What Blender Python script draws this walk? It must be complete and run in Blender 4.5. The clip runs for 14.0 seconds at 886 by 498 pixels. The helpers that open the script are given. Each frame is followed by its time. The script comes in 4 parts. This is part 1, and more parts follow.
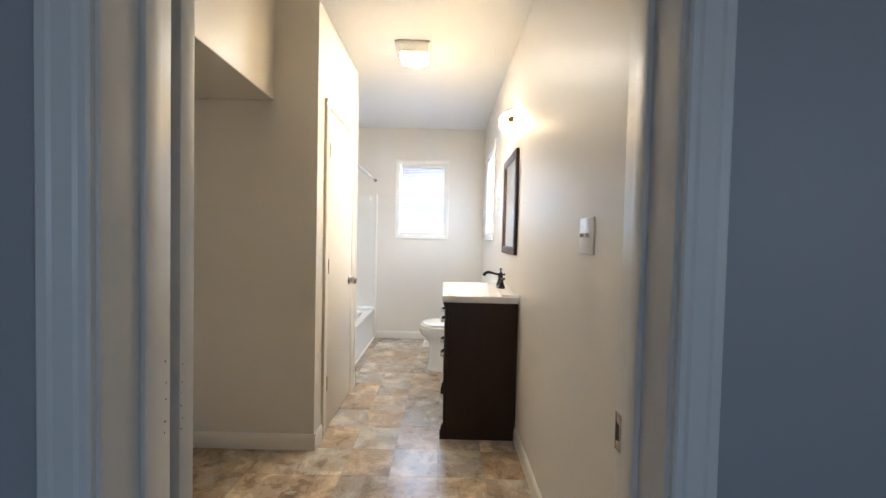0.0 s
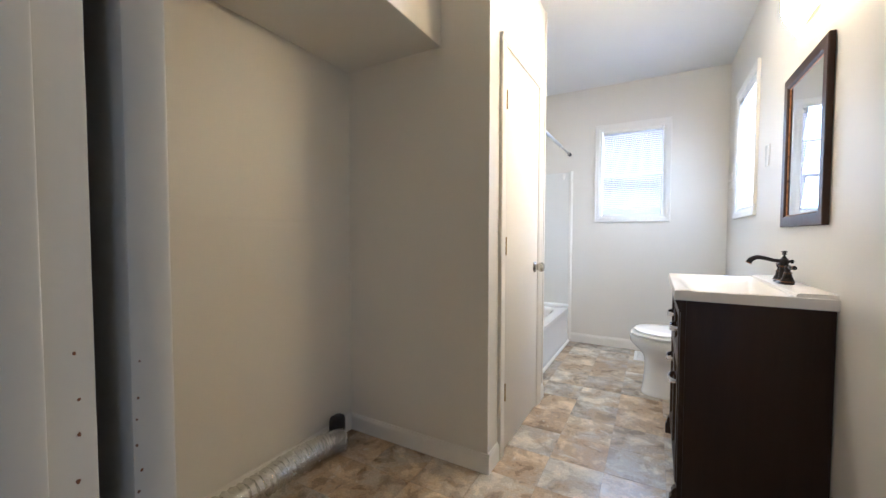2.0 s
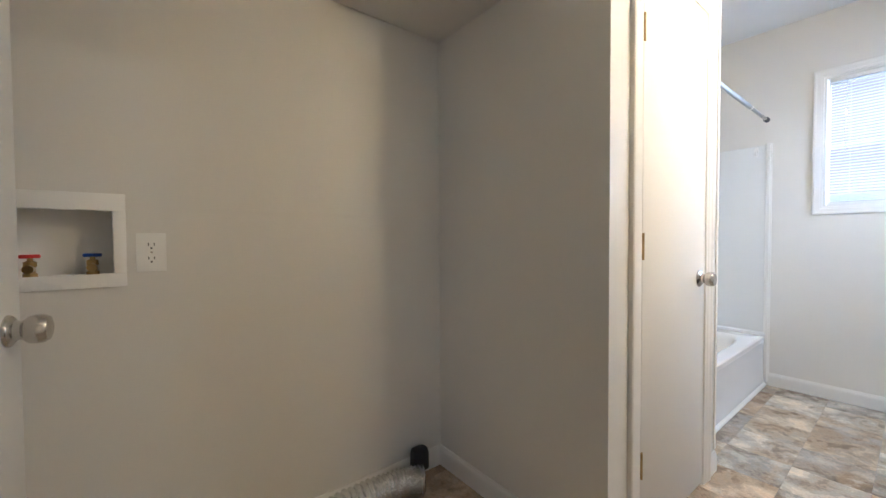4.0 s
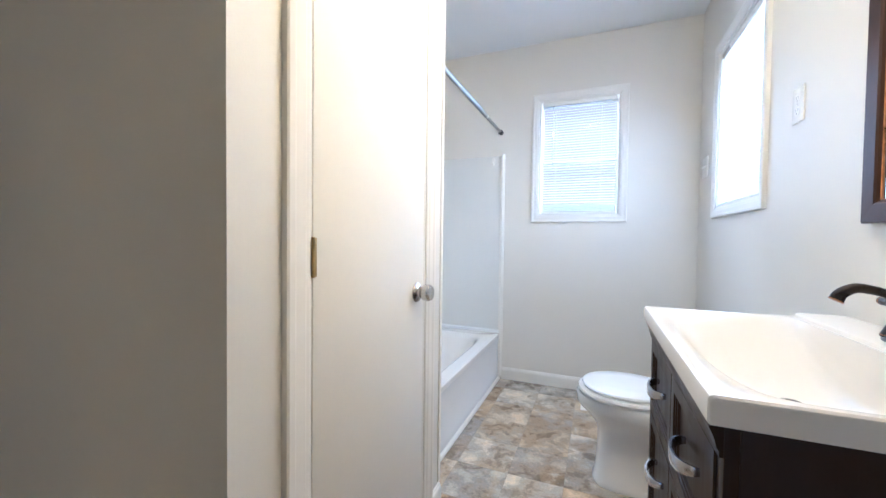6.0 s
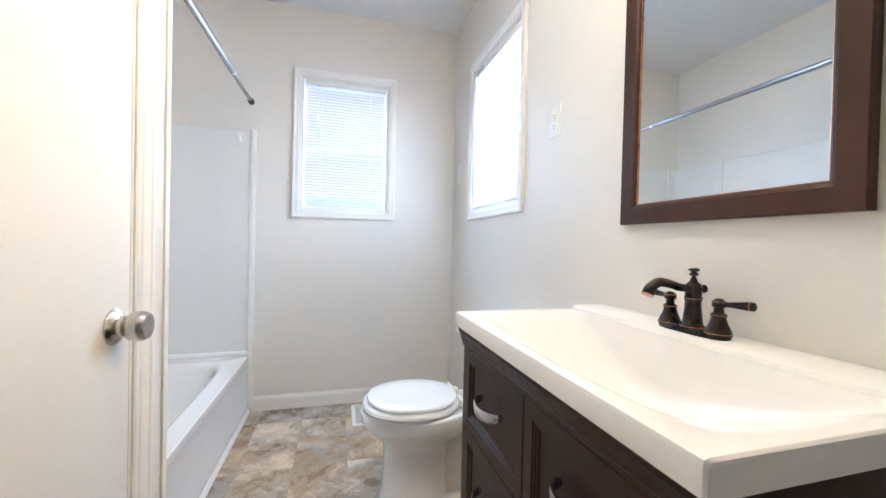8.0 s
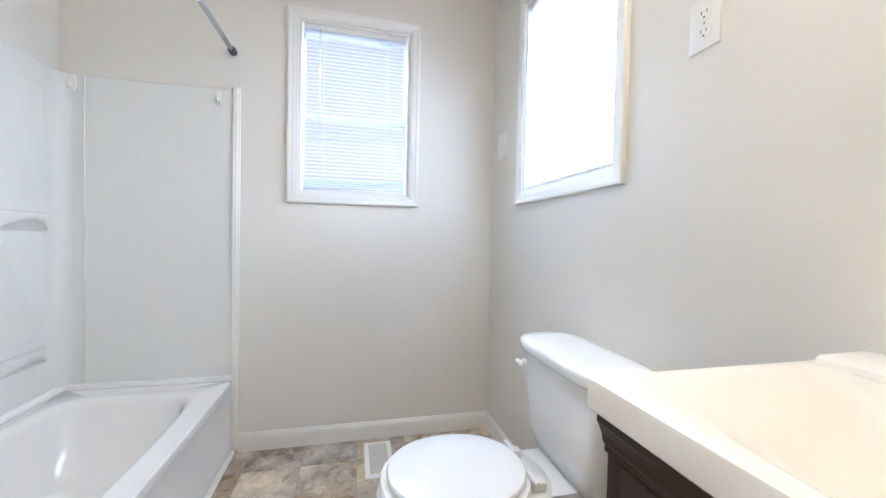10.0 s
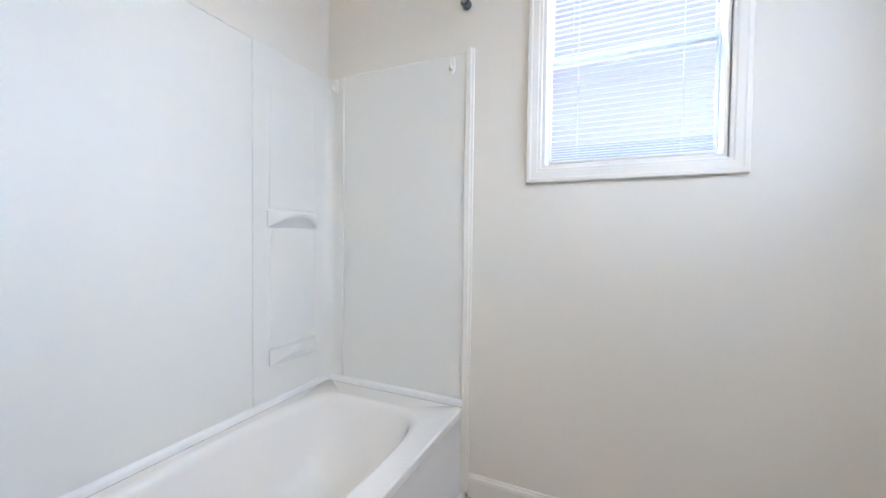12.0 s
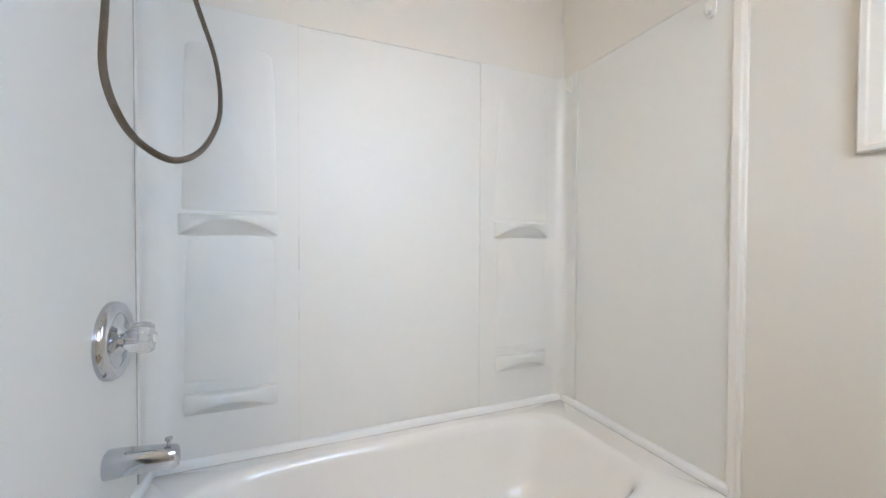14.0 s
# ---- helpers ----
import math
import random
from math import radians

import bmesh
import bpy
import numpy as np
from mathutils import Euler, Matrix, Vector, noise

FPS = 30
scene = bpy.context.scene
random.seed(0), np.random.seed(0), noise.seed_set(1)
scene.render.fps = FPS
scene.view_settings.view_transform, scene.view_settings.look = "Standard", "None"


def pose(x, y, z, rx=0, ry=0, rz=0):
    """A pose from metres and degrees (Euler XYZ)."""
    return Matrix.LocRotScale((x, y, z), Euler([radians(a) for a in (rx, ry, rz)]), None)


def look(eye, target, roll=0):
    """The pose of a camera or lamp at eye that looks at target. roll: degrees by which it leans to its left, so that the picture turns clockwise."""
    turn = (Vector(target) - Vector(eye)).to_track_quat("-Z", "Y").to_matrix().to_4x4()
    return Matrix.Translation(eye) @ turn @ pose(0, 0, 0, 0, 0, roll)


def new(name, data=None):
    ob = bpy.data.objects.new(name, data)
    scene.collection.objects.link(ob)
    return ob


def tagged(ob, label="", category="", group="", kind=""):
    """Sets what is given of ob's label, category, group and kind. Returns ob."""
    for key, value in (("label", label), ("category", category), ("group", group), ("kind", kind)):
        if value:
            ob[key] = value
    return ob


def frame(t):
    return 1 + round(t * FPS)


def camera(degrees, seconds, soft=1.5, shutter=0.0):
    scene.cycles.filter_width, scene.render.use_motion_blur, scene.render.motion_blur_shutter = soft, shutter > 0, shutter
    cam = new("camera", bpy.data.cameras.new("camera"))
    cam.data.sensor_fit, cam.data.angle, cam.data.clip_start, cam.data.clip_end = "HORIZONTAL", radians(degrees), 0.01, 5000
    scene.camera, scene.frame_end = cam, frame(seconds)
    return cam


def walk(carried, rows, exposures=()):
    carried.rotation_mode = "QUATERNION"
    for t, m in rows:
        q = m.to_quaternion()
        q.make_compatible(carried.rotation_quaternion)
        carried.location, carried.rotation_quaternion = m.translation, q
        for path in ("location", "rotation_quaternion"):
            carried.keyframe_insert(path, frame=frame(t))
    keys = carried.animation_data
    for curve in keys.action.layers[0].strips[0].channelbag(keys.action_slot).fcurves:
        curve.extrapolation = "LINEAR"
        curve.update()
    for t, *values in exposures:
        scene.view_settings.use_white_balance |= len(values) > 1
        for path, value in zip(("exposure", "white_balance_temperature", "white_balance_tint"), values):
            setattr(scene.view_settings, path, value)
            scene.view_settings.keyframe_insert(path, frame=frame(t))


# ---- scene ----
cam = camera(99.3, 14.0)
PATH = [
    (0, (0.052, 0.144, 1.216), (0.044, 2.143, 1.161), 1.3),
    (0.5, (0.063, 0.264, 1.211), (0.042, 2.262, 1.144), 1.2),
    (1, (0.081, 0.438, 1.179), (-0.173, 2.42, 1.101), 0.6),
    (1.5, (0.046, 0.574, 1.136), (-0.584, 2.471, 1.06), 0.3),
    (2, (-0.022, 0.692, 1.085), (-1.004, 2.433, 1.009), 0.1),
    (2.5, (-0.08, 0.822, 1.064), (-1.33, 2.382, 0.997), -0.2),
    (2.7, (-0.088, 0.862, 1.057), (-1.412, 2.36, 0.995), -0.3),
    (4.8, (-0.098, 1.411, 1.057), (-1.7, 2.608, 1.004), -0.2),
    (5, (-0.099, 1.475, 1.058), (-1.566, 2.833, 1.008), 0.2),
    (5.5, (-0.107, 1.664, 1.068), (-1.205, 3.334, 1.006), 0.6),
    (6, (-0.091, 1.803, 1.073), (-0.849, 3.653, 1.021), 0.7),
    (6.5, (-0.11, 1.92, 1.069), (-0.535, 3.874, 1.021), 1.0),
    (7, (-0.188, 1.995, 1.064), (-0.242, 3.994, 1.023), 1.3),
    (7.5, (-0.258, 2.057, 1.061), (0.137, 4.017, 1.034), 1.4),
    (7.7, (-0.265, 2.083, 1.06), (0.26, 4.013, 1.039), 1.4),
    (9.8, (-0.235, 2.63, 1.04), (0.314, 4.552, 0.993), 1.3),
    (10, (-0.235, 2.701, 1.039), (0.231, 4.645, 0.99), 1.2),
    (10.5, (-0.217, 2.864, 1.027), (0.02, 4.85, 0.974), 1.0),
    (11, (-0.184, 3.03, 1.031), (-0.299, 5.025, 0.962), 0.8),
    (11.5, (-0.205, 3.165, 1.02), (-0.721, 5.096, 0.95), 0.7),
    (12, (-0.264, 3.297, 1.007), (-1.086, 5.119, 0.948), 0.7),
    (12.5, (-0.316, 3.417, 1.033), (-1.452, 5.062, 0.969), 0.2),
    (13, (-0.317, 3.505, 1.05), (-1.79, 4.857, 0.996), 0.0),
    (13.5, (-0.25, 3.555, 1.029), (-1.986, 4.549, 0.989), -0.0),
    (14, (-0.154, 3.573, 1.02), (-2.006, 4.328, 0.986), 0.2),
]
EXPOSURES = [(0.0, 0.54, 5420, 10), (0.8, 0.48, 5320, 10), (1.5, 0.45, 4980, 10), (2.7, 0.46, 5130, 10), (4.8, 0.44, 4730, 10), (5.5, 0.44, 4680, 10), (6.0, 0.43, 4700, 10), (6.5, 0.48, 4760, 10), (7.5, 0.47, 4920, 10), (9.8, 0.37, 5040, 10), (11.0, 0.37, 5040, 10), (12.0, 0.31, 5100, 10), (13.0, 0.25, 5380, 10), (14.0, 0.21, 5520, 10)]
walk(cam, [(t, look(eye, target, roll)) for t, eye, target, roll in PATH], exposures=EXPOSURES)

# ---- light ----
scene.view_settings.exposure = 0.0
world = bpy.data.worlds.new("sky")
scene.world = world
world.use_nodes = True
wn = world.node_tree
skytex = wn.nodes.new("ShaderNodeTexSky")
skytex.sky_type, skytex.sun_disc, skytex.sun_elevation, skytex.sun_rotation = "NISHITA", False, radians(48), radians(200)
wn.links.new(skytex.outputs[0], wn.nodes["Background"].inputs[0])
wn.nodes["Background"].inputs[1].default_value = 0.12


def area(name, m, sx, sy, watts, colour, spread=180):
    d = bpy.data.lights.new(name, "AREA")
    d.shape, d.size, d.size_y, d.energy, d.color = "RECTANGLE", sx, sy, watts, colour
    d.spread = radians(spread)
    ob = new(name, d)
    ob.matrix_world = m
    return ob


DAY = (0.76, 0.875, 1.0)
FAR_WATTS, FAR_SLANT, SIDE_WATTS, SIDE_SLANT = 2.6, 24, 3.7, 40
# daylight comes in slanting down between the slats, so each window's lamp is cut into three tilted strips
for z in (1.415, 1.680, 1.945):
    area("far_window_daylight", pose(-0.231, 4.622, z, -90 + FAR_SLANT, 0, 0), 0.50, 0.25, FAR_WATTS / 3, DAY, 140)
    area("side_window_daylight", pose(0.464, 3.967, z, 0, 90 - SIDE_SLANT, 0), 0.25, 0.58, SIDE_WATTS / 3, DAY, 165)
# two added fill lamps in unseen hall openings, for the doorway and nook
area("hall_side_fill", pose(2.57, -1.75, 1.55, 0, 90, 0), 1.2, 1.3, 5.2, (0.90, 0.94, 1.0))
area("hall_end_fill", pose(-0.5, -2.58, 1.5, 90, 0, 0), 0.9, 1.0, 4.2, (0.55, 0.75, 1.0))
GLOW_CEILING, GLOW_SCONCE = 27.0, 12.8


# ---- materials ----
def nodes_of(name):
    m = bpy.data.materials.new(name)
    m.use_nodes = True
    return m, m.node_tree.nodes, m.node_tree.links, m.node_tree.nodes["Principled BSDF"]


def coloured(name, c, rough=0.5, metal=0.0, vary=0.06, scale=3.0, fine=60.0, bump=0.0, spec=0.5, coat=0.0, stretch=(1, 1, 1), dirt=0.0, dirt_colour=(0.3, 0.22, 0.14)):
    """A surface whose colour and gloss drift at a large and a fine scale, with optional sparse scuffs."""
    m, n, l, b = nodes_of(name)
    tc, mp = n.new("ShaderNodeTexCoord"), n.new("ShaderNodeMapping")
    mp.inputs["Scale"].default_value = stretch
    l.new(tc.outputs["Object"], mp.inputs["Vector"])
    big, small = n.new("ShaderNodeTexNoise"), n.new("ShaderNodeTexNoise")
    big.inputs["Scale"].default_value, small.inputs["Scale"].default_value = scale, fine
    big.inputs["Detail"].default_value = 5
    for t in (big, small):
        l.new(mp.outputs[0], t.inputs["Vector"])
    mix = n.new("ShaderNodeMath")
    mix.operation = "MULTIPLY_ADD"
    l.new(small.outputs[0], mix.inputs[0])
    mix.inputs[1].default_value = 0.35
    l.new(big.outputs[0], mix.inputs[2])
    ramp = n.new("ShaderNodeMapRange")
    ramp.inputs[1].default_value, ramp.inputs[2].default_value = 0.35, 1.0
    ramp.inputs[3].default_value, ramp.inputs[4].default_value = 1 - vary, 1 + vary
    l.new(mix.outputs[0], ramp.inputs[0])
    col = n.new("ShaderNodeVectorMath")
    col.operation = "SCALE"
    col.inputs[0].default_value = c
    l.new(ramp.outputs[0], col.inputs["Scale"])
    out = col.outputs[0]
    if dirt:
        spots, cut, blend = n.new("ShaderNodeTexNoise"), n.new("ShaderNodeMapRange"), n.new("ShaderNodeMix")
        spots.inputs["Scale"].default_value, spots.inputs["Detail"].default_value = 9, 8
        l.new(tc.outputs["Object"], spots.inputs["Vector"])
        cut.inputs[1].default_value, cut.inputs[2].default_value, cut.inputs[4].default_value = 0.64, 0.78, dirt
        l.new(spots.outputs[0], cut.inputs[0])
        blend.data_type = "RGBA"
        l.new(cut.outputs[0], blend.inputs["Factor"])
        l.new(out, blend.inputs["A"])
        blend.inputs["B"].default_value = (*dirt_colour, 1)
        out = blend.outputs["Result"]
    l.new(out, b.inputs["Base Color"])
    rr = n.new("ShaderNodeMapRange")
    rr.inputs[1].default_value, rr.inputs[2].default_value = 0.3, 0.7
    rr.inputs[3].default_value, rr.inputs[4].default_value = max(0.02, rough * 0.85), min(1, rough * 1.15)
    l.new(big.outputs[0], rr.inputs[0])
    l.new(rr.outputs[0], b.inputs["Roughness"])
    b.inputs["Metallic"].default_value = metal
    b.inputs["Specular IOR Level"].default_value = spec
    b.inputs["Coat Weight"].default_value = coat
    if bump:
        bp = n.new("ShaderNodeBump")
        bp.inputs["Strength"].default_value, bp.inputs["Distance"].default_value = bump, 0.002
        l.new(small.outputs[0], bp.inputs["Height"])
        l.new(bp.outputs[0], b.inputs["Normal"])
    return m


def glowing(name, colour, strength, base=(0.85, 0.82, 0.76)):
    m, n, l, b = nodes_of(name)
    b.inputs["Base Color"].default_value = (*base, 1)
    b.inputs["Roughness"].default_value = 0.4
    b.inputs["Emission Color"].default_value = (*colour, 1)
    b.inputs["Emission Strength"].default_value = strength
    return m


def stone_vinyl():
    """Slate-look squares in greys, taupes and rust, each with a tint and cleft pattern of its own."""
    m, n, l, b = nodes_of("stone_vinyl")
    tc, oi = n.new("ShaderNodeTexCoord"), n.new("ShaderNodeObjectInfo")
    shift, mult = n.new("ShaderNodeVectorMath"), n.new("ShaderNodeMath")
    mult.operation = "MULTIPLY"
    mult.inputs[1].default_value = 91.0
    l.new(oi.outputs["Random"], mult.inputs[0])
    shift.operation = "ADD"
    l.new(tc.outputs["Object"], shift.inputs[0])
    l.new(mult.outputs[0], shift.inputs[1])

    def field(scale, detail, rough, warp):
        t = n.new("ShaderNodeTexNoise")
        for key, value in (("Scale", scale), ("Detail", detail), ("Roughness", rough), ("Distortion", warp)):
            t.inputs[key].default_value = value
        l.new(shift.outputs[0], t.inputs["Vector"])
        return t

    def ramp(src, stops, hard=False):
        r = n.new("ShaderNodeValToRGB")
        r.color_ramp.interpolation = "CONSTANT" if hard else "LINEAR"
        for i, (at, c) in enumerate(stops):
            e = r.color_ramp.elements[i] if i < 2 else r.color_ramp.elements.new(at)
            e.position, e.color = at, (*c, 1)
        l.new(src, r.inputs[0])
        return r.outputs[0]

    def blend(factor, lo, hi, top, below, colour, mode="MIX"):
        cut, mix = n.new("ShaderNodeMapRange"), n.new("ShaderNodeMix")
        cut.inputs[1].default_value, cut.inputs[2].default_value, cut.inputs[4].default_value = lo, hi, top
        l.new(factor, cut.inputs[0])
        mix.data_type, mix.blend_type = "RGBA", mode
        l.new(cut.outputs[0], mix.inputs["Factor"])
        l.new(below, mix.inputs["A"])
        if isinstance(colour, tuple):
            mix.inputs["B"].default_value = (*colour, 1)
        else:
            l.new(colour, mix.inputs["B"])
        return mix.outputs["Result"]

    cleft, cloud, vein, grit = field(7.5, 10, 0.62, 0.35), field(4.8, 8, 0.60, 0.4), field(9, 9, 0.64, 0.5), field(130, 3, 0.5, 0)
    tint = ramp(oi.outputs["Random"], [(0.0, (0.389, 0.335, 0.271)), (0.15, (0.452, 0.355, 0.248)), (0.30, (0.383, 0.350, 0.299)), (0.44, (0.514, 0.450, 0.359)), (0.58, (0.415, 0.325, 0.230)), (0.70, (0.420, 0.380, 0.322)), (0.84, (0.473, 0.390, 0.285))], True)
    # the terraces of split stone, from dark hollows to pale faces
    stone = ramp(cleft.outputs[0], [(0.30, (0.44, 0.40, 0.36)), (0.41, (0.66, 0.62, 0.58)), (0.445, (0.95, 0.90, 0.84)), (0.51, (0.90, 0.92, 0.94)), (0.545, (1.22, 1.18, 1.12)), (0.60, (1.28, 1.28, 1.26)), (0.635, (1.52, 1.46, 1.36)), (0.74, (1.45, 1.36, 1.22))])
    col = n.new("ShaderNodeMix")
    col.data_type, col.blend_type = "RGBA", "MULTIPLY"
    col.inputs["Factor"].default_value = 1.0
    l.new(tint, col.inputs["A"])
    l.new(stone, col.inputs["B"])
    prev = blend(cloud.outputs[0], 0.53, 0.62, 0.50, col.outputs["Result"], (0.40, 0.29, 0.175))
    prev = blend(cloud.outputs[0], 0.46, 0.36, 0.50, prev, (0.44, 0.42, 0.375))
    prev = blend(vein.outputs[0], 0.42, 0.31, 0.62, prev, (0.19, 0.15, 0.11))
    prev = blend(vein.outputs[0], 0.60, 0.66, 0.50, prev, (0.62, 0.57, 0.48))
    speck, grain = n.new("ShaderNodeMapRange"), n.new("ShaderNodeVectorMath")
    speck.inputs[1].default_value, speck.inputs[2].default_value = 0.3, 0.7
    speck.inputs[3].default_value, speck.inputs[4].default_value = 0.88, 1.12
    l.new(grit.outputs[0], speck.inputs[0])
    grain.operation = "SCALE"
    l.new(prev, grain.inputs[0])
    l.new(speck.outputs[0], grain.inputs["Scale"])
    l.new(grain.outputs[0], b.inputs["Base Color"])
    rr = n.new("ShaderNodeMapRange")
    rr.inputs[3].default_value, rr.inputs[4].default_value = 0.16, 0.32
    l.new(vein.outputs[0], rr.inputs[0])
    l.new(rr.outputs[0], b.inputs["Roughness"])
    bp = n.new("ShaderNodeBump")
    bp.inputs["Strength"].default_value, bp.inputs["Distance"].default_value = 0.3, 0.0015
    l.new(cleft.outputs[0], bp.inputs["Height"])
    l.new(bp.outputs[0], b.inputs["Normal"])
    return m


def slat_plastic():
    """White blind slats that let some light through."""
    m, n, l, b = nodes_of("blind_slat")
    b.inputs["Base Color"].default_value = (0.88, 0.885, 0.90, 1)
    b.inputs["Roughness"].default_value = 0.4
    tr, mix = n.new("ShaderNodeBsdfTranslucent"), n.new("ShaderNodeMixShader")
    tr.inputs[0].default_value = (0.74, 0.82, 0.98, 1)
    mix.inputs[0].default_value = 0.40
    l.new(b.outputs[0], mix.inputs[1])
    l.new(tr.outputs[0], mix.inputs[2])
    l.new(mix.outputs[0], n["Material Output"].inputs[0])
    return m


def clear(name, colour, rough, ior):
    m, n, l, b = nodes_of(name)
    b.inputs["Base Color"].default_value = (*colour, 1)
    b.inputs["Transmission Weight"].default_value = 1.0
    b.inputs["Roughness"].default_value = rough
    b.inputs["IOR"].default_value = ior
    return m


M = {}
M["wall"] = coloured("wall_paint", (0.736, 0.7045, 0.640), 0.44, vary=0.03, scale=1.5, fine=180, bump=0.10)
M["ceiling"] = coloured("ceiling_paint", (0.80, 0.80, 0.78), 0.7, vary=0.02, fine=150, bump=0.2)
M["trim"] = coloured("white_trim_paint", (0.80, 0.775, 0.72), 0.38, vary=0.03, fine=90, bump=0.04)
M["jamb"] = coloured("scuffed_jamb_paint", (0.70, 0.68, 0.63), 0.40, vary=0.04, fine=60, bump=0.06)
M["door"] = coloured("door_paint", (0.80, 0.755, 0.67), 0.72, spec=0.2, vary=0.02, fine=120, bump=0.05)
M["porcelain"] = coloured("porcelain", (0.84, 0.84, 0.83), 0.07, vary=0.012, coat=0.4)
M["acrylic"] = coloured("tub_enamel", (0.83, 0.81, 0.775), 0.09, vary=0.015, coat=0.3)
M["apron"] = coloured("tub_apron_enamel", (0.82, 0.82, 0.81), 0.16, vary=0.015, coat=0.2)
M["surround"] = coloured("surround_panel", (0.745, 0.74, 0.705), 0.42, spec=0.5, vary=0.02, scale=1.2, fine=30, bump=0.02)
M["marble"] = coloured("cultured_marble", (0.83, 0.80, 0.75), 0.20, vary=0.015, coat=0.1)
M["wood"] = coloured("espresso_wood", (0.033, 0.0185, 0.0098), 0.40, spec=0.2, vary=0.2, scale=5, fine=45, bump=0.08, stretch=(4, 4, 0.4))
M["woodmirror"] = coloured("espresso_mirror_wood", (0.046, 0.021, 0.0125), 0.38, spec=0.25, vary=0.35, scale=5, fine=45, bump=0.12, stretch=(4, 1, 0.6))
M["bronze"] = coloured("oil_rubbed_bronze", (0.030, 0.024, 0.021), 0.27, metal=0.75, vary=0.4, scale=25)
M["copper"] = coloured("worn_copper_edge", (0.42, 0.19, 0.08), 0.32, metal=1.0, vary=0.4, scale=60)
M["chrome"] = coloured("chrome", (0.58, 0.59, 0.62), 0.08, metal=1.0, vary=0.02)
M["pewter"] = coloured("pewter", (0.55, 0.55, 0.57), 0.22, metal=1.0, vary=0.06)
M["nickel"] = coloured("satin_nickel", (0.55, 0.52, 0.48), 0.24, metal=1.0, vary=0.05)
M["steel"] = coloured("rod_steel", (0.42, 0.42, 0.43), 0.3, metal=1.0, vary=0.06)
M["brass"] = coloured("aged_brass", (0.42, 0.29, 0.12), 0.35, metal=1.0, vary=0.25, scale=30)
M["plastic"] = coloured("white_plastic", (0.84, 0.82, 0.77), 0.3, vary=0.015)
M["black"] = coloured("black_plastic", (0.012, 0.011, 0.010), 0.4, vary=0.3, scale=20)
M["rubber"] = coloured("grey_rubber", (0.09, 0.09, 0.10), 0.55, vary=0.1, scale=20)
M["foil"] = coloured("crinkled_foil", (0.74, 0.74, 0.72), 0.24, metal=0.9, vary=0.2, scale=40, fine=170, bump=1.0)
M["hose"] = coloured("bronze_hose", (0.19, 0.155, 0.12), 0.34, metal=1.0, vary=0.15, scale=30)
M["red"] = coloured("red_valve_plastic", (0.55, 0.03, 0.025), 0.4)
M["blue"] = coloured("blue_valve_plastic", (0.02, 0.09, 0.42), 0.4)
# near-black puts the shade of holes and openings onto flat solid pieces
M["slot"] = coloured("painted_hole_shade", (0.02, 0.018, 0.016), 0.7)
M["chip"] = coloured("bare_wood_chip", (0.20, 0.085, 0.04), 0.7, vary=0.4, scale=90)
M["caulk"] = coloured("caulk_line", (0.68, 0.67, 0.64), 0.6, vary=0.2, scale=20)
M["grime"] = coloured("grimy_joint", (0.50, 0.46, 0.42), 0.7, vary=0.35, scale=14)
M["joint"] = coloured("vinyl_joint", (0.235, 0.195, 0.16), 0.45, vary=0.25, scale=12)
M["hall"] = coloured("hall_paint", (0.40, 0.40, 0.41), 0.5, vary=0.03, fine=180, bump=0.1)
M["tile"] = stone_vinyl()
M["slat"] = slat_plastic()
M["acrylic_clear"] = clear("clear_acrylic", (0.93, 0.93, 0.92), 0.10, 1.49)
M["frosted"] = clear("frosted_acrylic", (0.95, 0.94, 0.93), 0.14, 1.40)
M["frosted"].node_tree.nodes["Principled BSDF"].inputs["Transmission Weight"].default_value = 0.82
M["pane"] = clear("window_glass", (1, 1, 1), 0.0, 1.45)
M["glow_ceiling"] = glowing("lit_ceiling_lens", (1.0, 0.81, 0.56), GLOW_CEILING)
M["glow_bulb"] = glowing("bulb_behind_lens", (1.0, 0.81, 0.56), GLOW_CEILING * 16)
M["glow_sconce"] = glowing("lit_frosted_glass", (1.0, 0.665, 0.31), GLOW_SCONCE)
M["glow_spot"] = glowing("bulb_behind_glass", (1.0, 0.665, 0.31), GLOW_SCONCE * 56)
# the siding's daylight is put in as its own glow over near-black
M["out_far"] = glowing("self_glowing_siding", (1.0, 0.86, 0.90), 0.50, (0.02, 0.02, 0.02))
M["out_side"] = glowing("bright_open_sky", (0.92, 0.96, 1.0), 12.0, (0.05, 0.06, 0.05))
M["out_above"] = glowing("bright_sky_overhead", (0.88, 0.94, 1.0), 34.0, (0.05, 0.06, 0.05))
mm, mn, ml, mb = nodes_of("mirror_silver")
mb.inputs["Base Color"].default_value, mb.inputs["Metallic"].default_value, mb.inputs["Roughness"].default_value = (0.76, 0.78, 0.775, 1), 1.0, 0.01
M["mirror"] = mm


# ---- building helpers ----
def box(bm, x0, y0, z0, x1, y1, z1, bevel=0.0, seg=2):
    """A box between two corners, its edges rounded by bevel."""
    vs = bmesh.ops.create_cube(bm, size=1.0)["verts"]
    for v in vs:
        v.co = Vector((x0 + (v.co.x + 0.5) * (x1 - x0), y0 + (v.co.y + 0.5) * (y1 - y0), z0 + (v.co.z + 0.5) * (z1 - z0)))
    if bevel > 0:
        bmesh.ops.bevel(bm, geom=list({e for v in vs for e in v.link_edges}), offset=bevel, segments=seg, affect="EDGES", profile=0.5)
    return bm


def fresh(*boxes, bevel=0.0):
    bm = bmesh.new()
    for b in boxes:
        box(bm, *b, bevel=bevel)
    return bm


